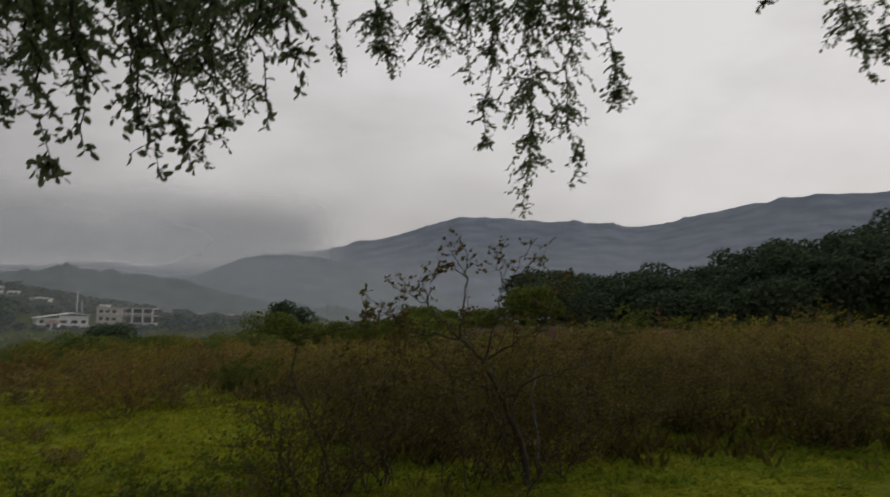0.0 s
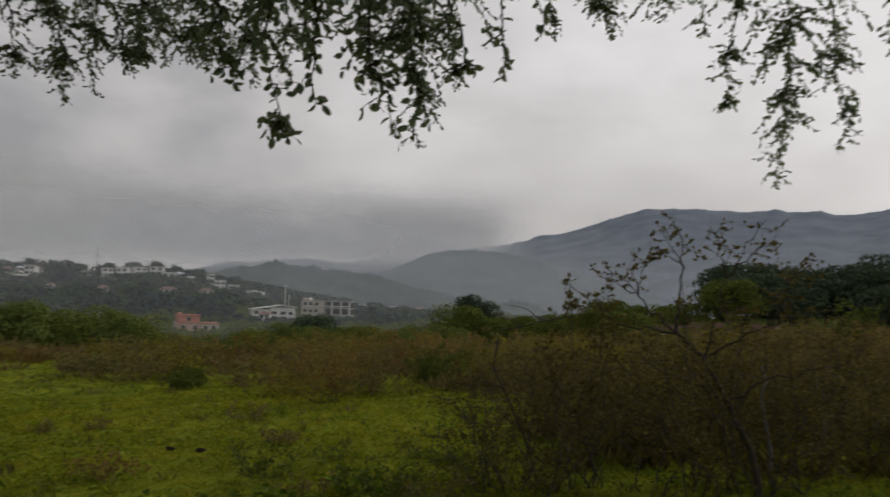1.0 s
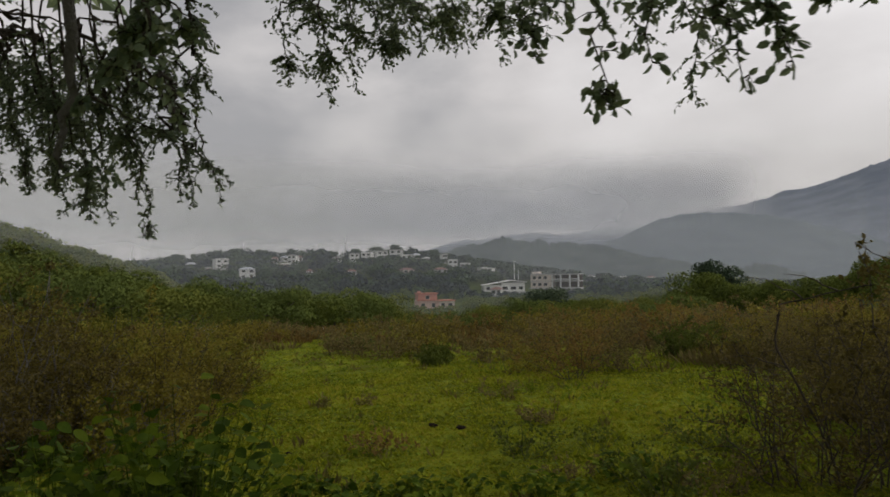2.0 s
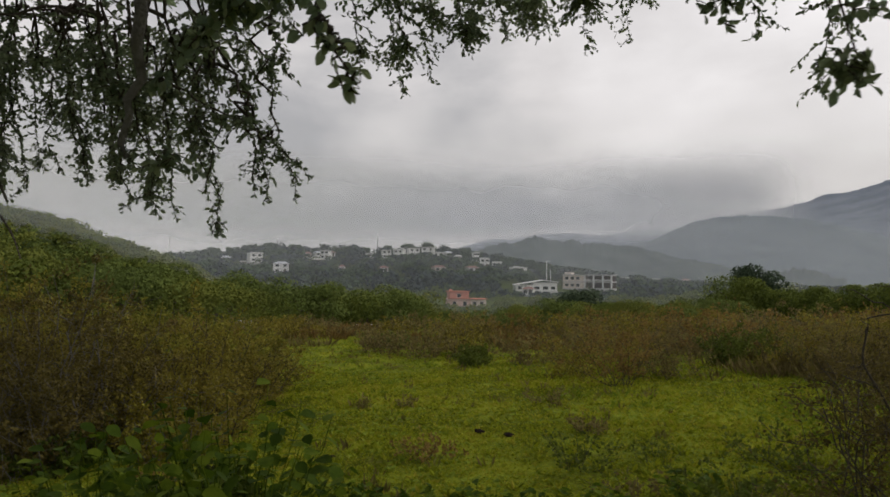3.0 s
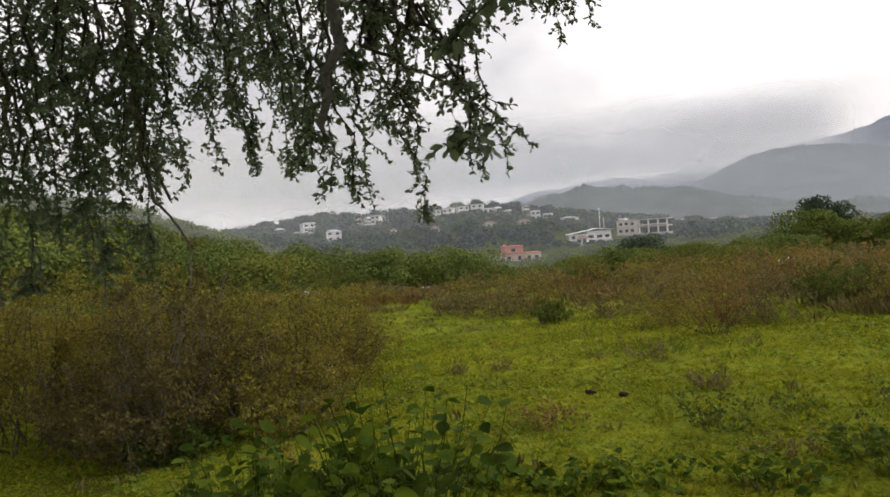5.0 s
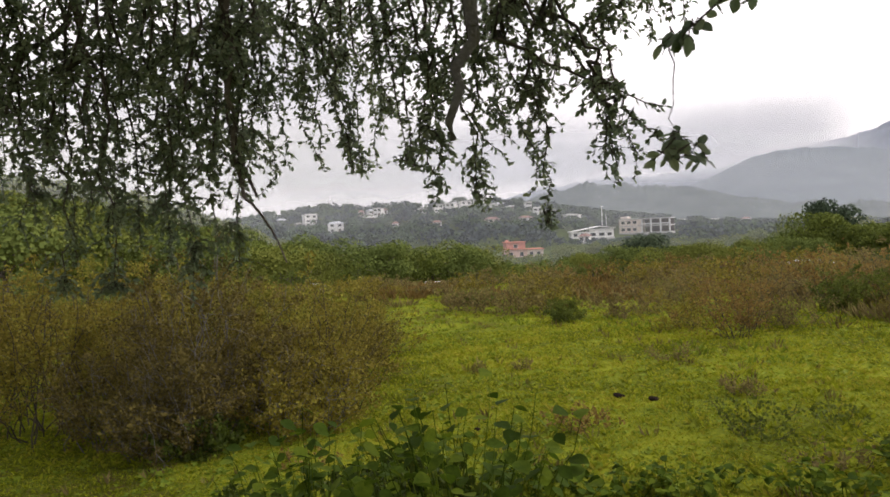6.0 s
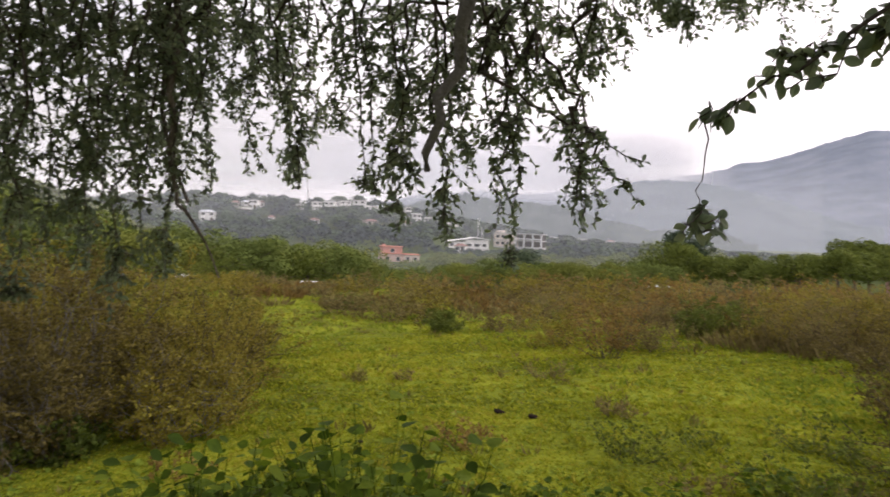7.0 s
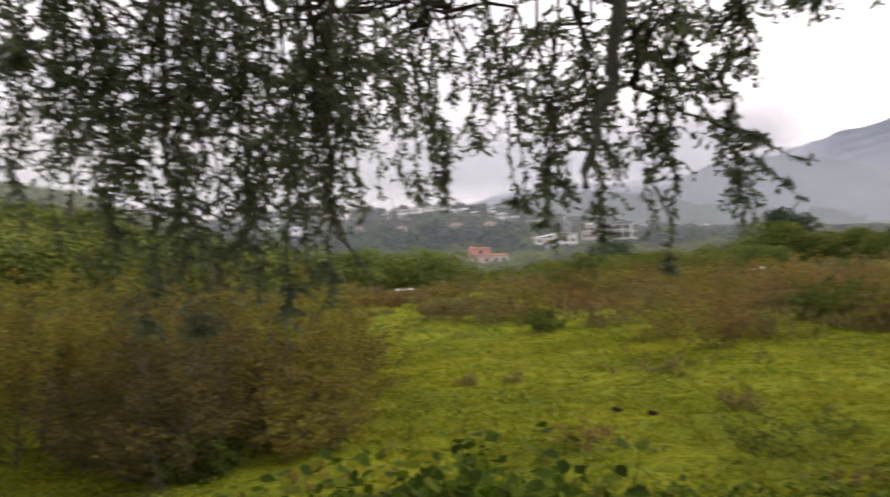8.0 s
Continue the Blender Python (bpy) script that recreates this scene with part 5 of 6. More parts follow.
# ---------------------------------------------------------------- grass
g = np.random.default_rng(5)


def sector(n, r0, r1, b0, b1):
    r = np.sqrt(g.uniform(r0 * r0, r1 * r1, n))
    a = np.radians(g.uniform(b0, b1, n))
    x, y = VX - r * np.sin(a), VY + r * np.cos(a)
    return x, y, land(x, y), r


def patches(x, y, s, seed):
    return wobble(x + seed * 13.1, y - seed * 7.7, s) + 0.5 * wobble(x - seed, y + seed * 3, s * 0.4)


def tufts(name, n, r0, r1, blades, size, spread, mat, label, width, lift, keep_above=None, seed=1, flat=0.0, edge=None, turn=(-40, 80)):
    x, y, z, r = sector(n, r0, r1, *turn)
    if edge is not None:
        k = r > edge + np.interp(np.degrees(np.arctan2(VX - x, y - VY)), [-40, 0, 14, 21, 40, 62], [0, 1, 3, 10, 16, 20])
        x, y, z, r = x[k], y[k], z[k], r[k]
        n = len(x)
    if keep_above is not None:
        k = patches(x, y, 2.2, seed) + g.normal(0, 0.25, n) > keep_above
        x, y, z, r = x[k], y[k], z[k], r[k]
    if turn[1] < 80:
        k = g.uniform(0, 10, len(x)) < turn[1] - np.degrees(np.arctan2(VX - x, y - VY))
        x, y, z, r = x[k], y[k], z[k], r[k]
    n = len(x)
    a = g.uniform(0, 2 * math.pi, (n, blades))
    s = (g.uniform(0.6, 1.4, (n, 1)) * size * g.uniform(0.7, 1.2, (n, blades)))
    base = np.stack([x[:, None] + spread * np.cos(a) * g.uniform(0, 1, a.shape), y[:, None] + spread * np.sin(a) * g.uniform(0, 1, a.shape), np.repeat(z[:, None] - 0.01, blades, 1)], -1)
    d = np.stack([np.cos(a), np.sin(a), g.uniform(lift * 0.5, lift * 1.6, a.shape)], -1)
    me = leaves(name, base.reshape(-1, 3), d.reshape(-1, 3), s.ravel(), mat, width, flat=flat)
    tagged(new(name, me), label, "grass", kind="stuff")


tufts("near_grass", 27000, 3.5, 13.5, 4, 0.055, 0.07, GRASS, "short wet yellow-green grass", 0.17, 0.7, flat=2.2)
tufts("mid_grass", 20000, 12.5, 25, 4, 0.085, 0.12, GRASS, "short yellow-green grass with darker tufts", 0.2, 0.75, flat=1.6)
tufts("field_grass", 22000, 13, 46, 4, 0.1, 0.16, GRASS, "short yellow-green grass across the field", 0.2, 0.6, flat=2.2)
tufts("near_herbs", 8000, 3.5, 14, 5, 0.05, 0.05, HERB, "low broad-leaved green herbs among the grass", 0.4, 0.35, 0.0, 2, 3.0)
tufts("field_herbs", 9000, 13, 36, 5, 0.085, 0.09, HERB, "low green herbs across the field", 0.42, 0.35, 0.1, 3, 3.0)
tufts("grass_clumps", 8000, 7, 30, 9, 0.1, 0.09, GRASS, "taller clumps standing in the yellow-green grass", 0.2, 1.0, 0.05, 11)
tufts("clover_patches", 5200, 7, 26, 7, 0.085, 0.12, HERB, "patches of broad-leaved herbs in the grass", 0.5, 0.5, 0.45, 12, 2.0)
tufts("dry_stalks", 3000, 5, 40, 5, 0.16, 0.08, DRY, "thin dry brown stalks standing in the grass", 0.035, 2.6, 0.1, 4)
tufts("brown_weeds", 14000, 17, 46, 8, 0.36, 0.3, DRY, "knee-high fuzz of brown weeds across the field", 0.024, 1.9, 0.2, 6, 0.0, 17.0)
tufts("red_weeds", 10000, 21, 46, 8, 0.38, 0.3, RED_DRY, "knee-high fuzz of reddish weeds across the field", 0.024, 1.9, 0.3, 7, 0.0, 20.0)
tufts("green_weeds", 6000, 15, 46, 6, 0.17, 0.2, HERB, "knee-high green weeds across the field", 0.09, 1.5, 0.35, 8)

tufts("rank_weeds", 3400, 9.5, 17, 7, 0.1, 0.14, HERB, "ankle-high green weeds among the thicket", 0.22, 1.1, 0.0, 9, 0.0, None, (-42, 12))
tufts("dead_stalks", 1700, 10.5, 18, 6, 0.26, 0.14, THICKET, "brown dead stalks standing among the weeds", 0.04, 1.9, 0.0, 10, 0.0, None, (-42, 4))

# ---------------------------------------------------------------- the overhanging tree
# hanging sprays: where each starts, where it ends, how far it spreads and the length of its leaves
NEAR_LEFT = [
    ((-1.44, 3.44, 4.86), (-1.34, 3.70, 4.22), 0.13, 0.046),
    ((-1.30, 3.56, 4.96), (-1.26, 3.78, 4.42), 0.16, 0.046),
    ((-1.78, 3.30, 4.83), (-1.81, 3.51, 4.16), 0.20, 0.046),
    ((-1.62, 3.27, 4.81), (-1.65, 3.47, 4.23), 0.12, 0.046),
    ((-1.56, 3.40, 4.88), (-1.46, 3.68, 4.17), 0.26, 0.046),
    ((-1.18, 3.84, 5.12), (-1.17, 4.09, 4.49), 0.20, 0.046),
    ((-1.07, 3.77, 5.09), (-1.00, 3.98, 4.62), 0.16, 0.046),
    ((-2.01, 3.52, 4.98), (-2.00, 3.73, 4.50), 0.30, 0.046),
    ((-1.79, 3.52, 4.99), (-1.81, 3.70, 4.54), 0.30, 0.046),
    ((-2.13, 3.46, 4.95), (-2.09, 3.70, 4.38), 0.22, 0.046),
    ((-1.52, 3.54, 5.00), (-1.61, 3.70, 4.50), 0.25, 0.046),
    ((-1.36, 3.68, 5.08), (-1.43, 3.79, 4.80), 0.30, 0.046),
]
FAR_STRANDS = [
    ((0.23, 5.90, 6.30), (0.23, 6.51, 4.47), 0.45, 0.045),
    ((-0.05, 5.96, 6.24), (-0.08, 6.43, 5.02), 0.30, 0.045),
    ((0.49, 6.00, 6.27), (0.61, 6.52, 4.71), 0.30, 0.045),
    ((0.70, 6.06, 6.31), (0.96, 6.41, 5.31), 0.30, 0.045),
    ((-1.08, 6.43, 6.56), (-0.86, 6.84, 5.69), 0.40, 0.045),
    ((-0.63, 6.46, 6.58), (-0.47, 6.82, 5.79), 0.50, 0.045),
    ((-0.26, 6.29, 6.50), (-0.18, 6.68, 5.60), 0.40, 0.045),
    ((-1.38, 6.31, 6.49), (-1.27, 6.69, 5.66), 0.15, 0.045),
    ((-2.20, 5.77, 6.18), (-2.19, 6.28, 4.76), 0.50, 0.045),
    ((-1.99, 6.01, 6.31), (-1.98, 6.45, 5.23), 0.50, 0.045),
    ((-2.41, 5.79, 6.19), (-2.52, 6.17, 5.14), 0.50, 0.045),
]
FAR_ENDS = [
    ((2.08, 5.82, 6.30), (1.92, 6.05, 5.98), 0.12, 0.045),
    ((2.31, 5.72, 6.25), (2.65, 5.90, 5.42), 0.30, 0.045),
    ((2.60, 5.62, 6.12), (2.71, 5.82, 5.52), 0.30, 0.045),
    ((-4.86, 5.36, 6.00), (-4.87, 5.79, 5.06), 0.35, 0.045),
    ((-4.56, 5.60, 6.10), (-4.71, 5.90, 5.16), 0.25, 0.045),
    ((-4.28, 5.80, 6.17), (-4.44, 6.02, 5.47), 0.50, 0.045),
    ((-3.92, 5.93, 6.20), (-4.07, 6.18, 5.46), 0.50, 0.045),
    ((-4.42, 6.03, 6.27), (-4.58, 6.26, 5.57), 0.50, 0.045),
    ((-4.09, 6.26, 6.27), (-4.16, 6.55, 5.57), 0.50, 0.045),
    ((-3.79, 6.44, 6.26), (-3.88, 6.75, 5.43), 0.40, 0.045),
    ((-3.52, 6.58, 6.25), (-3.56, 6.89, 5.49), 0.35, 0.045),
]
HANGING_MASS = [
    ((-5.15, 3.59, 5.07), (-5.18, 3.79, 4.24), 0.28, 0.033),
    ((-4.88, 3.51, 5.00), (-4.90, 3.69, 4.21), 0.25, 0.033),
    ((-4.76, 3.59, 5.01), (-4.76, 3.78, 4.00), 0.26, 0.033),
    ((-4.60, 3.68, 5.02), (-4.60, 3.86, 4.29), 0.25, 0.033),
    ((-4.53, 3.79, 4.79), (-4.53, 3.90, 4.08), 0.17, 0.033),
    ((-4.45, 3.75, 5.02), (-4.49, 3.87, 4.55), 0.20, 0.033),
    ((-4.56, 3.64, 4.62), (-4.03, 3.89, 4.32), 0.14, 0.033),
    ((-4.30, 3.94, 4.58), (-4.31, 3.99, 4.10), 0.14, 0.033),
    ((-5.29, 4.05, 5.30), (-5.35, 4.23, 4.61), 0.35, 0.033),
    ((-4.98, 4.13, 5.28), (-5.02, 4.32, 4.61), 0.35, 0.033),
    ((-5.54, 3.87, 5.27), (-5.56, 4.10, 4.52), 0.30, 0.033),
    ((-4.25, 3.89, 5.31), (-4.29, 4.17, 4.71), 0.20, 0.036),
]
MASS_EDGE = [
    ((-4.36, 3.99, 4.86), (-4.32, 4.25, 4.11), 0.16, 0.033),
    ((-4.56, 3.78, 4.75), (-4.58, 3.98, 3.94), 0.20, 0.033),
    ((-4.87, 3.59, 4.88), (-4.96, 3.73, 4.05), 0.22, 0.033),
    ((-4.79, 3.75, 4.84), (-4.84, 3.93, 4.00), 0.24, 0.033),
    ((-4.58, 4.04, 5.14), (-4.66, 4.23, 4.45), 0.24, 0.033),
    ((-4.70, 3.86, 5.17), (-4.83, 4.06, 4.30), 0.30, 0.033),
    ((-4.57, 3.88, 5.01), (-4.68, 4.06, 4.08), 0.18, 0.033),
    ((-4.45, 3.96, 4.72), (-4.36, 4.13, 4.26), 0.14, 0.033),
    ((-4.32, 4.01, 4.42), (-4.30, 4.07, 4.08), 0.12, 0.033),
    ((-4.27, 4.05, 4.37), (-4.11, 4.17, 4.19), 0.08, 0.033),
    ((-4.93, 3.78, 5.15), (-5.12, 3.93, 4.14), 0.22, 0.033),
    ((-4.31, 4.04, 5.12), (-4.39, 4.16, 4.65), 0.20, 0.033),
]
LEFT_MASS = [
    ((-6.42, 3.05, 5.08), (-6.51, 3.18, 4.17), 0.30, 0.033),
    ((-6.30, 3.22, 5.12), (-6.40, 3.37, 4.18), 0.30, 0.033),
    ((-6.10, 3.33, 5.12), (-6.18, 3.49, 4.30), 0.30, 0.033),
    ((-5.85, 3.33, 5.09), (-5.95, 3.47, 4.17), 0.22, 0.033),
    ((-5.91, 3.55, 5.17), (-6.00, 3.71, 4.21), 0.16, 0.033),
    ((-5.65, 3.67, 5.17), (-5.66, 3.91, 4.25), 0.17, 0.033),
    ((-6.72, 2.76, 5.09), (-6.85, 2.85, 3.92), 0.35, 0.033),
    ((-6.53, 2.92, 5.10), (-6.68, 3.00, 3.84), 0.32, 0.033),
    ((-6.41, 3.15, 5.14), (-6.55, 3.26, 3.90), 0.30, 0.033),
    ((-6.27, 3.35, 5.17), (-6.43, 3.45, 4.13), 0.30, 0.033),
    ((-6.59, 2.70, 5.33), (-6.80, 2.86, 4.05), 0.40, 0.036),
]
LOW_LEFT = [
    ((-6.05, 3.21, 5.30), (-6.28, 3.28, 3.82), 0.40, 0.036),
    ((-5.88, 3.37, 5.30), (-6.12, 3.44, 3.88), 0.40, 0.036),
    ((-5.80, 3.54, 5.32), (-6.03, 3.62, 4.13), 0.20, 0.033),
    ((-6.19, 3.16, 5.33), (-6.44, 3.24, 4.20), 0.30, 0.033),
    ((-6.28, 2.96, 5.30), (-6.55, 2.98, 4.01), 0.32, 0.033),
    ((-5.34, 3.58, 5.04), (-5.39, 3.67, 4.66), 0.20, 0.033),
    ((-5.17, 3.60, 5.01), (-5.22, 3.70, 4.62), 0.20, 0.033),
    ((-5.03, 3.60, 4.98), (-5.09, 3.76, 4.19), 0.18, 0.033),
    ((-5.54, 3.64, 5.10), (-5.59, 3.85, 4.24), 0.14, 0.033),
    ((-5.98, 3.43, 5.13), (-6.12, 3.56, 4.07), 0.20, 0.033),
    ((-6.98, 2.81, 5.45), (-7.20, 2.87, 4.17), 0.30, 0.036),
    ((-7.26, 2.68, 5.49), (-7.49, 2.72, 4.13), 0.36, 0.036),
]
FAR_LEFT = [
    ((-6.62, 2.83, 5.43), (-6.88, 2.87, 4.32), 0.35, 0.036),
    ((-6.73, 3.06, 5.53), (-7.01, 3.09, 4.43), 0.35, 0.036),
    ((-6.57, 3.19, 5.51), (-6.85, 3.26, 4.33), 0.35, 0.036),
    ((-6.77, 2.71, 5.44), (-7.05, 2.73, 4.13), 0.40, 0.036),
    ((-6.98, 3.04, 5.17), (-7.16, 3.05, 4.00), 0.30, 0.036),
    ((-6.86, 3.32, 5.19), (-7.05, 3.35, 4.01), 0.30, 0.036),
    ((-6.79, 2.35, 5.28), (-6.95, 2.41, 4.40), 0.30, 0.036),
    ((-6.64, 2.44, 5.26), (-6.82, 2.49, 4.37), 0.28, 0.036),
    ((-6.67, 2.59, 5.31), (-6.85, 2.65, 4.42), 0.26, 0.036),
    ((-5.89, 3.23, 5.08), (-6.08, 3.26, 3.66), 0.32, 0.036),
    ((-5.80, 3.43, 5.11), (-6.00, 3.47, 3.79), 0.30, 0.036),
    ((-6.30, 3.00, 4.70), (-6.42, 3.05, 3.72), 0.35, 0.036),
    ((-6.55, 2.88, 4.70), (-6.66, 2.93, 3.70), 0.35, 0.036),
    ((-6.70, 3.18, 4.70), (-6.82, 3.24, 3.76), 0.35, 0.036),
    ((-6.50, 3.38, 4.70), (-6.62, 3.44, 3.82), 0.35, 0.036),
]
HIGH_ENDS = [
    ((-4.92, 5.29, 5.68), (-4.98, 5.45, 5.15), 0.25, 0.045),
    ((-4.65, 5.39, 5.68), (-4.65, 5.58, 5.10), 0.28, 0.045),
    ((-4.31, 5.58, 5.69), (-4.27, 5.74, 5.24), 0.30, 0.045),
    ((-4.46, 5.54, 5.70), (-4.51, 5.68, 5.28), 0.30, 0.045),
    ((-4.01, 5.65, 5.67), (-3.98, 5.78, 5.29), 0.30, 0.045),
    ((-6.45, 3.41, 5.52), (-6.70, 3.53, 4.26), 0.45, 0.045),
    ((-6.18, 3.56, 5.49), (-6.44, 3.66, 4.21), 0.30, 0.045),
    ((-6.48, 4.01, 5.70), (-6.64, 4.18, 4.97), 0.25, 0.045),
    ((-6.61, 3.33, 5.48), (-6.81, 3.40, 4.62), 0.45, 0.045),
    ((-6.02, 3.58, 5.41), (-6.26, 3.68, 4.25), 0.18, 0.045),
    ((-5.72, 3.60, 5.16), (-5.77, 3.80, 4.30), 0.20, 0.033),
    ((-5.52, 3.66, 5.15), (-5.58, 3.85, 4.22), 0.18, 0.033),
]
BACK_LOBE = [
    ((-6.84, 4.09, 5.50), (-7.00, 4.22, 4.48), 0.30, 0.042),
    ((-6.69, 4.27, 5.52), (-6.86, 4.42, 4.40), 0.30, 0.042),
    ((-6.58, 4.38, 5.50), (-6.76, 4.53, 4.70), 0.30, 0.042),
    ((-6.53, 4.45, 5.54), (-6.70, 4.61, 4.36), 0.28, 0.042),
    ((-6.42, 4.55, 5.54), (-6.60, 4.72, 4.50), 0.28, 0.042),
    ((-6.35, 4.62, 5.55), (-6.52, 4.81, 4.32), 0.26, 0.042),
    ((-6.25, 4.70, 5.30), (-6.44, 4.88, 4.36), 0.20, 0.042),
]
CLOSE = [
    ((-3.11, 3.02, 4.62), (-3.69, 3.10, 4.34), 0.09, 0.042),
    ((-3.16, 3.03, 4.55), (-3.53, 3.11, 4.39), 0.10, 0.042),
    ((-3.17, 3.09, 4.63), (-3.40, 3.13, 4.46), 0.12, 0.042),
    ((-3.08, 3.14, 4.55), (-3.33, 3.16, 4.52), 0.12, 0.042),
    ((-3.32, 3.11, 4.53), (-3.60, 3.13, 4.43), 0.09, 0.042),
    ((-2.98, 3.04, 4.72), (-3.34, 3.10, 4.58), 0.13, 0.042),
    ((-2.34, 2.45, 4.25), (-2.36, 2.53, 4.06), 0.06, 0.025),
    ((-2.33, 2.49, 4.09), (-2.31, 2.53, 3.99), 0.065, 0.025),
]
STRAND = [
    ((-3.69, 3.10, 4.35), (-3.71, 3.14, 4.08), 0.13, 0.036),
]

tree_x, tree_y = -2.4, -2.6
tree_z = float(land(tree_x, tree_y))
big_tree = thing("overhanging_tree", tree_x, tree_y, tree_z, "large spreading tree with long drooping leafy branches over the path", "tree")
root = np.array((tree_x, tree_y, tree_z))
g = np.random.default_rng(13)
fork = np.array((-2.5, -2.3, 4.9))
stem = bend((tree_x, tree_y, tree_z - 0.4), fork, 0, 0.04, 9) - root
part("trunk", tubes("trunk", [(stem, np.array((0.42, 0.33, 0.28, 0.26, 0.25, 0.24, 0.24, 0.25, 0.2)))], BARK, 16), big_tree, "thick grey-brown trunk")
BOUGH_ENDS = [((-1.6, 3.6, 5.9), 0.6), ((-0.4, 6.4, 7.3), 0.7), ((2.4, 5.6, 7.0), 0.8), ((-4.2, 6.1, 7.0), 0.8), ((-4.8, 3.9, 6.0), 0.6), ((-6.4, 3.2, 6.1), 0.5), ((-3.4, 2.6, 5.7), 0.5), ((-2.3, 6.0, 7.0), 0.7)]
limb_lines = []
for end, sag in BOUGH_ENDS:
    b = bend(fork - np.array((0, 0, 0.15)), end, sag, 0.09, 12)
    limb_lines.append(b)
    part("limb", tubes("limb", [(b - root, np.linspace(0.15, 0.03, 12))], BARK, 8), big_tree)


def spray_parts(top, tip, spread, leaf, density=1.0, bare=0.0):
    """Twigs and leaf places of one drooping spray."""
    top, tip = np.array(top), np.array(tip)
    line = bend(top, tip, 0.0, (0.007 if bare else 0.024) * np.linalg.norm(tip - top) + 0.002, 10)
    length = float(np.linalg.norm(tip - top))
    wood = [(line, np.linspace(0.009, 0.0018, 10) * (0.3 if bare else min(1.0, 0.4 + length)))]
    at, al = [], []
    twigs = int((34 * length + 6) * density * (0.75 + spread))
    knots = g.uniform(0.05, 1.0, max(3, int(length * 3.6)))
    for q in range(twigs):
        s = (q + g.uniform(0, 1)) / twigs
        if not bare and q % 3:
            s = float(np.clip(knots[q % len(knots)] + g.normal(0, 0.045), 0, 1))
        s = bare + (1 - bare) * s
        k = s * 9
        i0 = min(int(k), 8)
        o = line[i0] + (line[i0 + 1] - line[i0]) * (k - i0)
        reach = spread * g.uniform(0.2, 1.0) * (1.0 - (0.75 if not bare else 0.2) * s)
        a = g.uniform(0, 2 * math.pi)
        out = np.array((math.cos(a), math.sin(a), 0))
        drop = g.uniform(0.1, 1.1) * reach
        end = o + out * reach * 1.05 + np.array((0, 0, -drop))
        end[2] = max(end[2], tip[2] - 0.02)
        tw = bend(o, end, 0.12 * reach, 0.01, 6)
        wood.append((tw, np.linspace(0.003, 0.001, 6)))
        m = max(3, int(np.linalg.norm(end - o) / (leaf * 0.36)))
        u = np.linspace(0.12, 1.0, m)
        pos = np.stack([np.interp(u, np.linspace(0, 1, 6), tw[:, c]) for c in range(3)], -1)
        way = unit(end - o)
        at.append(pos)
        al.append(way * 0.6 + g.normal(0, 0.55, (m, 3)) + np.array((0, 0, -0.25)))
    m = int(length / (leaf * 0.4))
    u = np.linspace(max(bare, 0.15), 1.0, m)
    at.append(np.stack([np.interp(u, np.linspace(0, 1, 10), line[:, c]) for c in range(3)], -1))
    al.append(unit(tip - top) * 0.6 + g.normal(0, 0.6, (m, 3)))
    return wood, np.concatenate(at), np.concatenate(al)


ONE_LEAF = bpy.data.meshes.new("oval_leaf")
bm = bmesh.new()
row = []
for t_, w_ in ((0, 0.02), (0.18, 0.2), (0.42, 0.3), (0.68, 0.27), (0.88, 0.14), (1.0, 0.01)):
    row.append((bm.verts.new((t_, -w_, 0.22 * w_ - 0.06 * t_)), bm.verts.new((t_, 0, -0.06 * t_)), bm.verts.new((t_, w_, 0.22 * w_ - 0.06 * t_))))
for a, b in zip(row, row[1:]):
    bm.faces.new((a[0], b[0], b[1], a[1]))
    bm.faces.new((a[1], b[1], b[2], a[2]))
bm.to_mesh(ONE_LEAF)
bm.free()
ONE_LEAF.materials.append(LEAF_ONE)


def hang(sprays, single=False, density=1.0, bare=0.0, joint=None):
    for top, tip, spread, leaf in sprays:
        leaf = leaf if single else leaf * 0.86
        wood, at, al = spray_parts(top, tip, spread, leaf, density, bare)
        top_v = np.array(top)
        best = min((p for b in limb_lines for p in b[4:]), key=lambda p: np.linalg.norm(p - top_v) + (5 if p[2] < top_v[2] else 0))
        if joint is not None:
            own = [p for b in joint for p in b]
            if own:
                best = min(own, key=lambda p: np.linalg.norm(p - top_v))
            joint.append(wood[0][0])
        limb_lines.append(np.concatenate([np.zeros((4, 3)) - 50, wood[0][0][1:7]]))
        wood.append((bend(best, top_v, 0.05 if joint is None else 0.0, 0.03 if joint is None else 0.004, 7), np.linspace(0.013, 0.006, 7) if joint is None else np.linspace(0.0045, 0.003, 7)))
        branch = part("hanging_branch", tubes("hanging_branch", [(p - root, r) for p, r in wood], TWIG, 3), big_tree)
        if single:
            for p, d in zip(at, unit(al)):
                lf = part("leaf", ONE_LEAF, branch)
                turn = Vector(d).to_track_quat("X", "Z") @ Euler((g.uniform(-1.2, 1.2), 0, 0)).to_quaternion()
                s = leaf * g.uniform(0.65, 1.15)
                lf.matrix_local = Matrix.LocRotScale(Vector(p - root), turn, (s, s, s))
        else:
            part("foliage", leaves("foliage", at - root, al, leaf * g.uniform(0.6, 1.2, len(at)), LEAF, 0.3, OVAL, OVAL_FACES), branch)


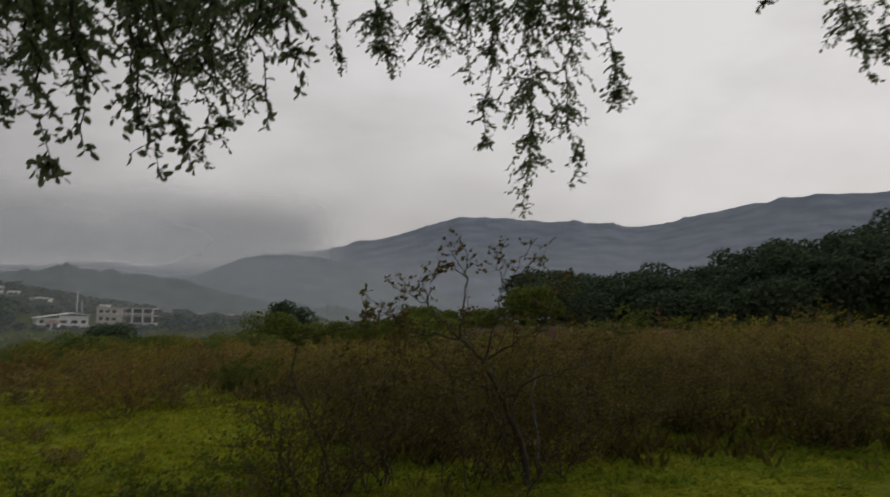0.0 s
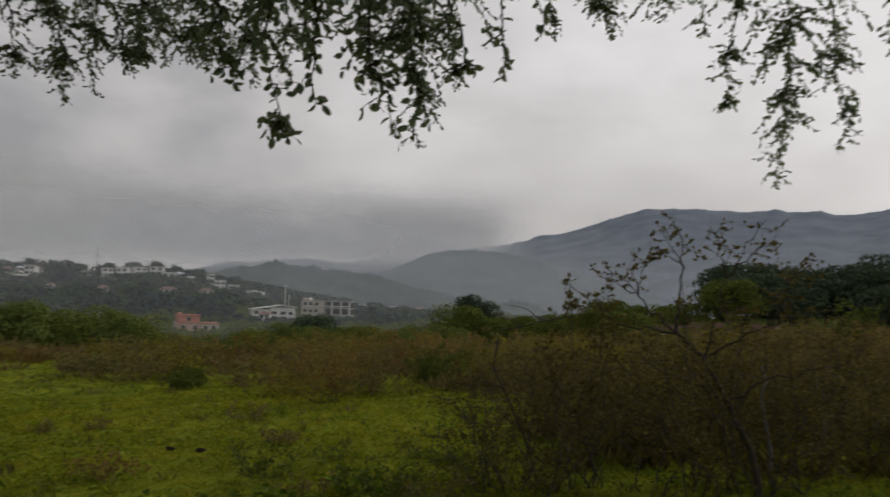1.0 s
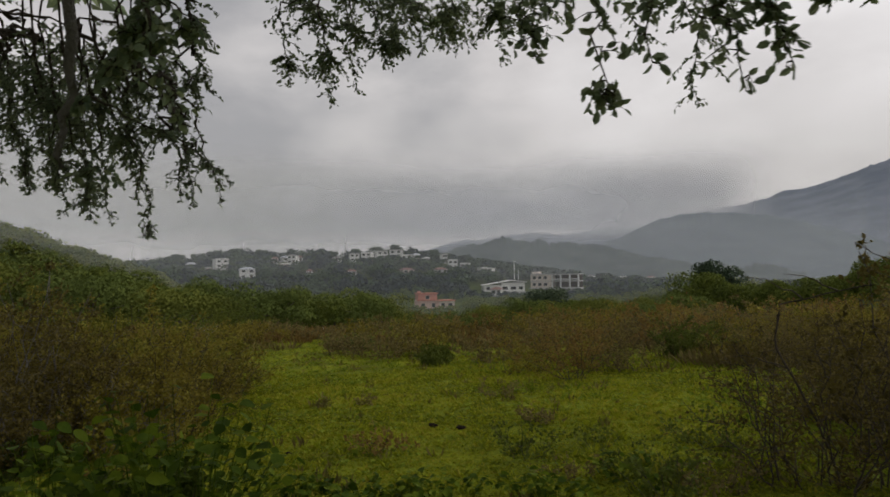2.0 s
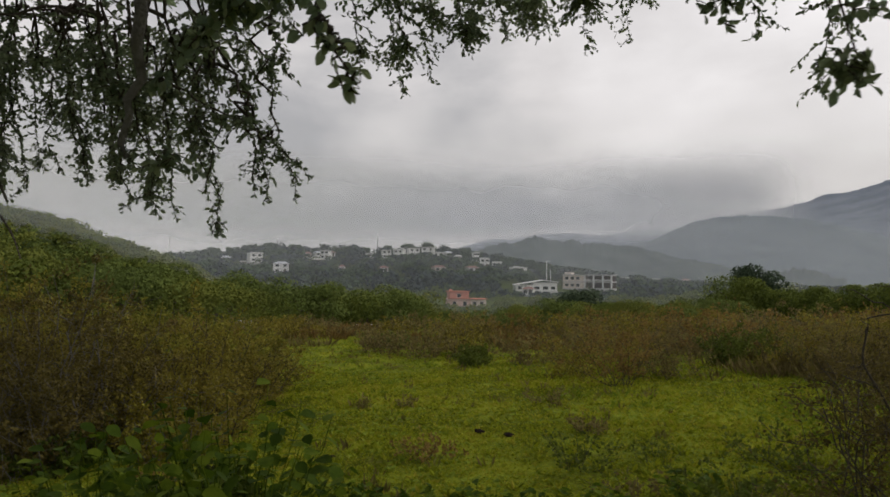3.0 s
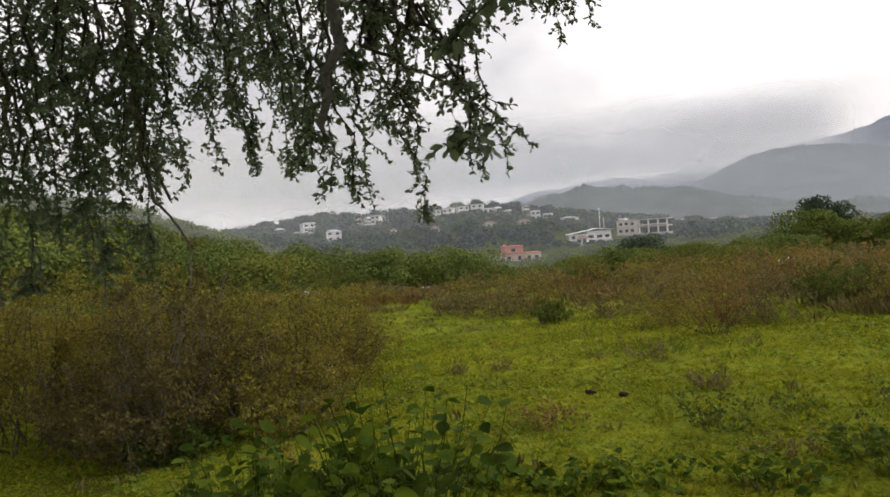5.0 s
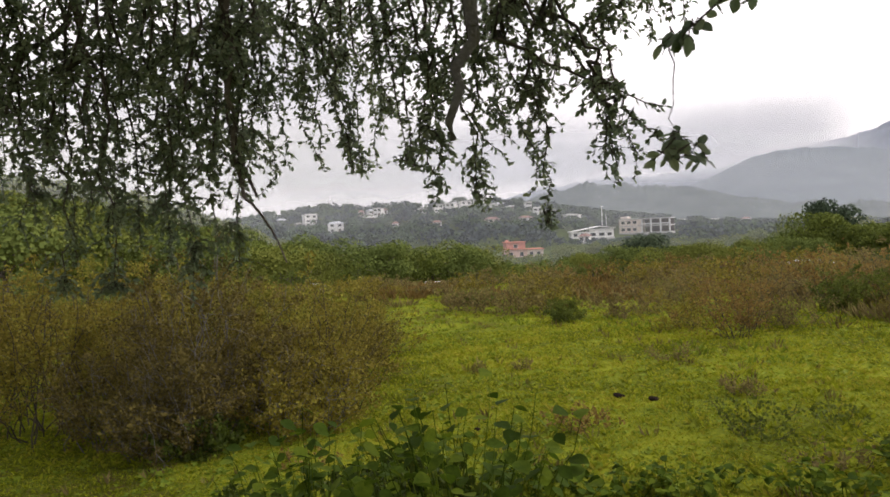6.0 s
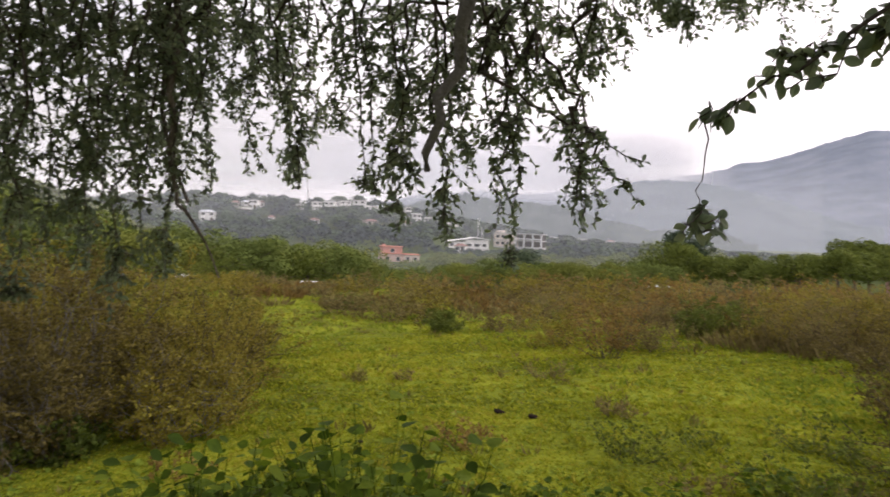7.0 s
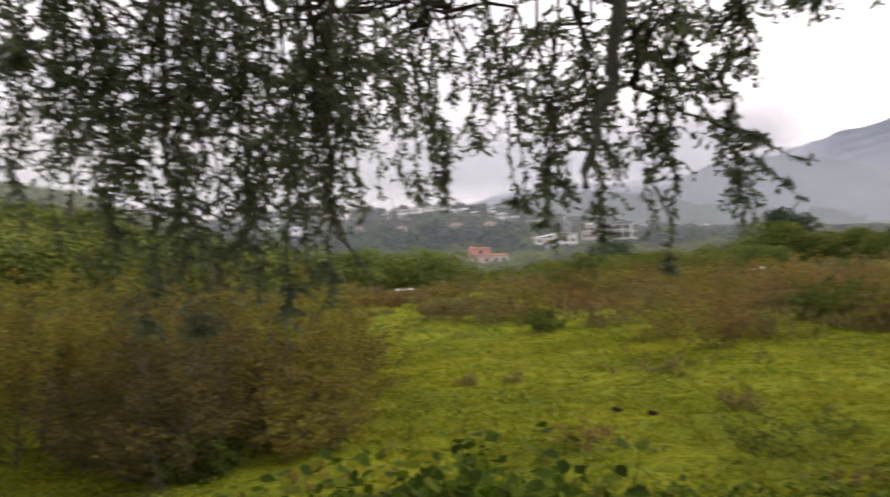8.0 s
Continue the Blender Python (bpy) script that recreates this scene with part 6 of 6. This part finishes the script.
hang(NEAR_LEFT, False, 1.2)
hang(FAR_STRANDS, False, 1.7)
hang(FAR_ENDS, False, 1.5)
hang(HANGING_MASS, False, 0.95)
hang(MASS_EDGE, False, 1.05)
hang(LEFT_MASS, False, 0.65)
hang(LOW_LEFT, False, 0.85)
hang(FAR_LEFT, False, 1.0)
hang(HIGH_ENDS, False, 1.3)
hang(BACK_LOBE, False, 1.05)
close_lines = []
hang(CLOSE[:6], True, 0.9, 0.0, close_lines)
hang(STRAND, True, 0.8, 0.8, close_lines)
hang(CLOSE[6:], True, 0.9, 0.0, [])
# a leafy crown and its boughs added overhead, out of view, to shade the near ground
n = 34000
shade_blob_at = np.stack([g.uniform(-20, 10, 180), g.uniform(-7, 9.0, 180), g.uniform(8.8, 11.0, 180)], -1)
shade_blob_at[:, 2] += np.maximum(0, -12 - shade_blob_at[:, 0]) * 0.35
pick = g.integers(0, 180, n)
d = unit(g.normal(size=(n, 3)))
p = shade_blob_at[pick] + d * g.uniform(0.5, 1.15, n)[:, None] * np.array((1.4, 1.4, 0.8))
crown = part("crown", leaves("crown", p - root, d + g.normal(0, 0.7, (n, 3)), g.uniform(0.2, 0.42, n), LEAF, 0.4), big_tree, "unseen leafy crown added overhead to shade the near ground")
for q in range(0, 180, 5):
    part("bough", tubes("bough", [(bend(fork, shade_blob_at[q], 0.5, 0.15, 9) - root, np.linspace(0.1, 0.02, 9))], BARK, 6), big_tree)
# dark crooked limbs inside the leafy mass
for line_, r0_, r1_ in ((((-6.3, 2.9, 6.0), (-6.38, 2.98, 5.61), (-6.56, 3.01, 5.12), (-6.67, 3.09, 4.84), (-6.78, 3.15, 4.41)), 0.032, 0.012), (((-6.56, 3.01, 5.12), (-6.61, 2.98, 4.98), (-6.8, 2.85, 4.86), (-6.95, 2.8, 4.6)), 0.02, 0.008),
                        (((-5.85, 3.3, 5.9), (-5.92, 3.34, 5.45), (-6.03, 3.47, 5.02), (-6.13, 3.52, 4.52), (-6.06, 3.63, 4.13)), 0.016, 0.008)):
    k_ = np.array(line_)
    fine = np.stack([np.interp(np.linspace(0, len(k_) - 1, 16), np.arange(len(k_)), k_[:, c]) for c in range(3)], -1) + g.normal(0, 0.006, (16, 3))
    part("limb", tubes("limb", [(fine - root, np.linspace(r0_, r1_, 16))], BARK, 7), big_tree)
# pale hanging stem and a dark crooked one
part("hanging_stem", tubes("hanging_stem", [(bend((-4.5, 3.5, 5.9), (-4.57, 3.55, 4.9), 0, 0.02, 5) - root, np.full(5, 0.03)), (bend((-4.57, 3.55, 4.9), (-4.75, 3.6, 4.27), 0, 0.02, 8) - root, np.linspace(0.03, 0.014, 8))], PALE_BARK, 8), big_tree, "grey hanging stem")
part("hanging_stem", tubes("hanging_stem", [(bend((-5.8, 3.3, 5.9), (-5.86, 3.37, 4.96), 0, 0.03, 5) - root, np.full(5, 0.016)), (bend((-5.86, 3.37, 4.96), (-5.95, 3.47, 4.19), 0, 0.03, 8) - root, np.linspace(0.016, 0.01, 8)),
                                            (bend((-5.95, 3.47, 4.19), (-5.82, 3.61, 3.8), 0.03, 0.012, 7) - root, np.linspace(0.01, 0.004, 7))], BARK, 6), big_tree, "dark crooked bare stem")
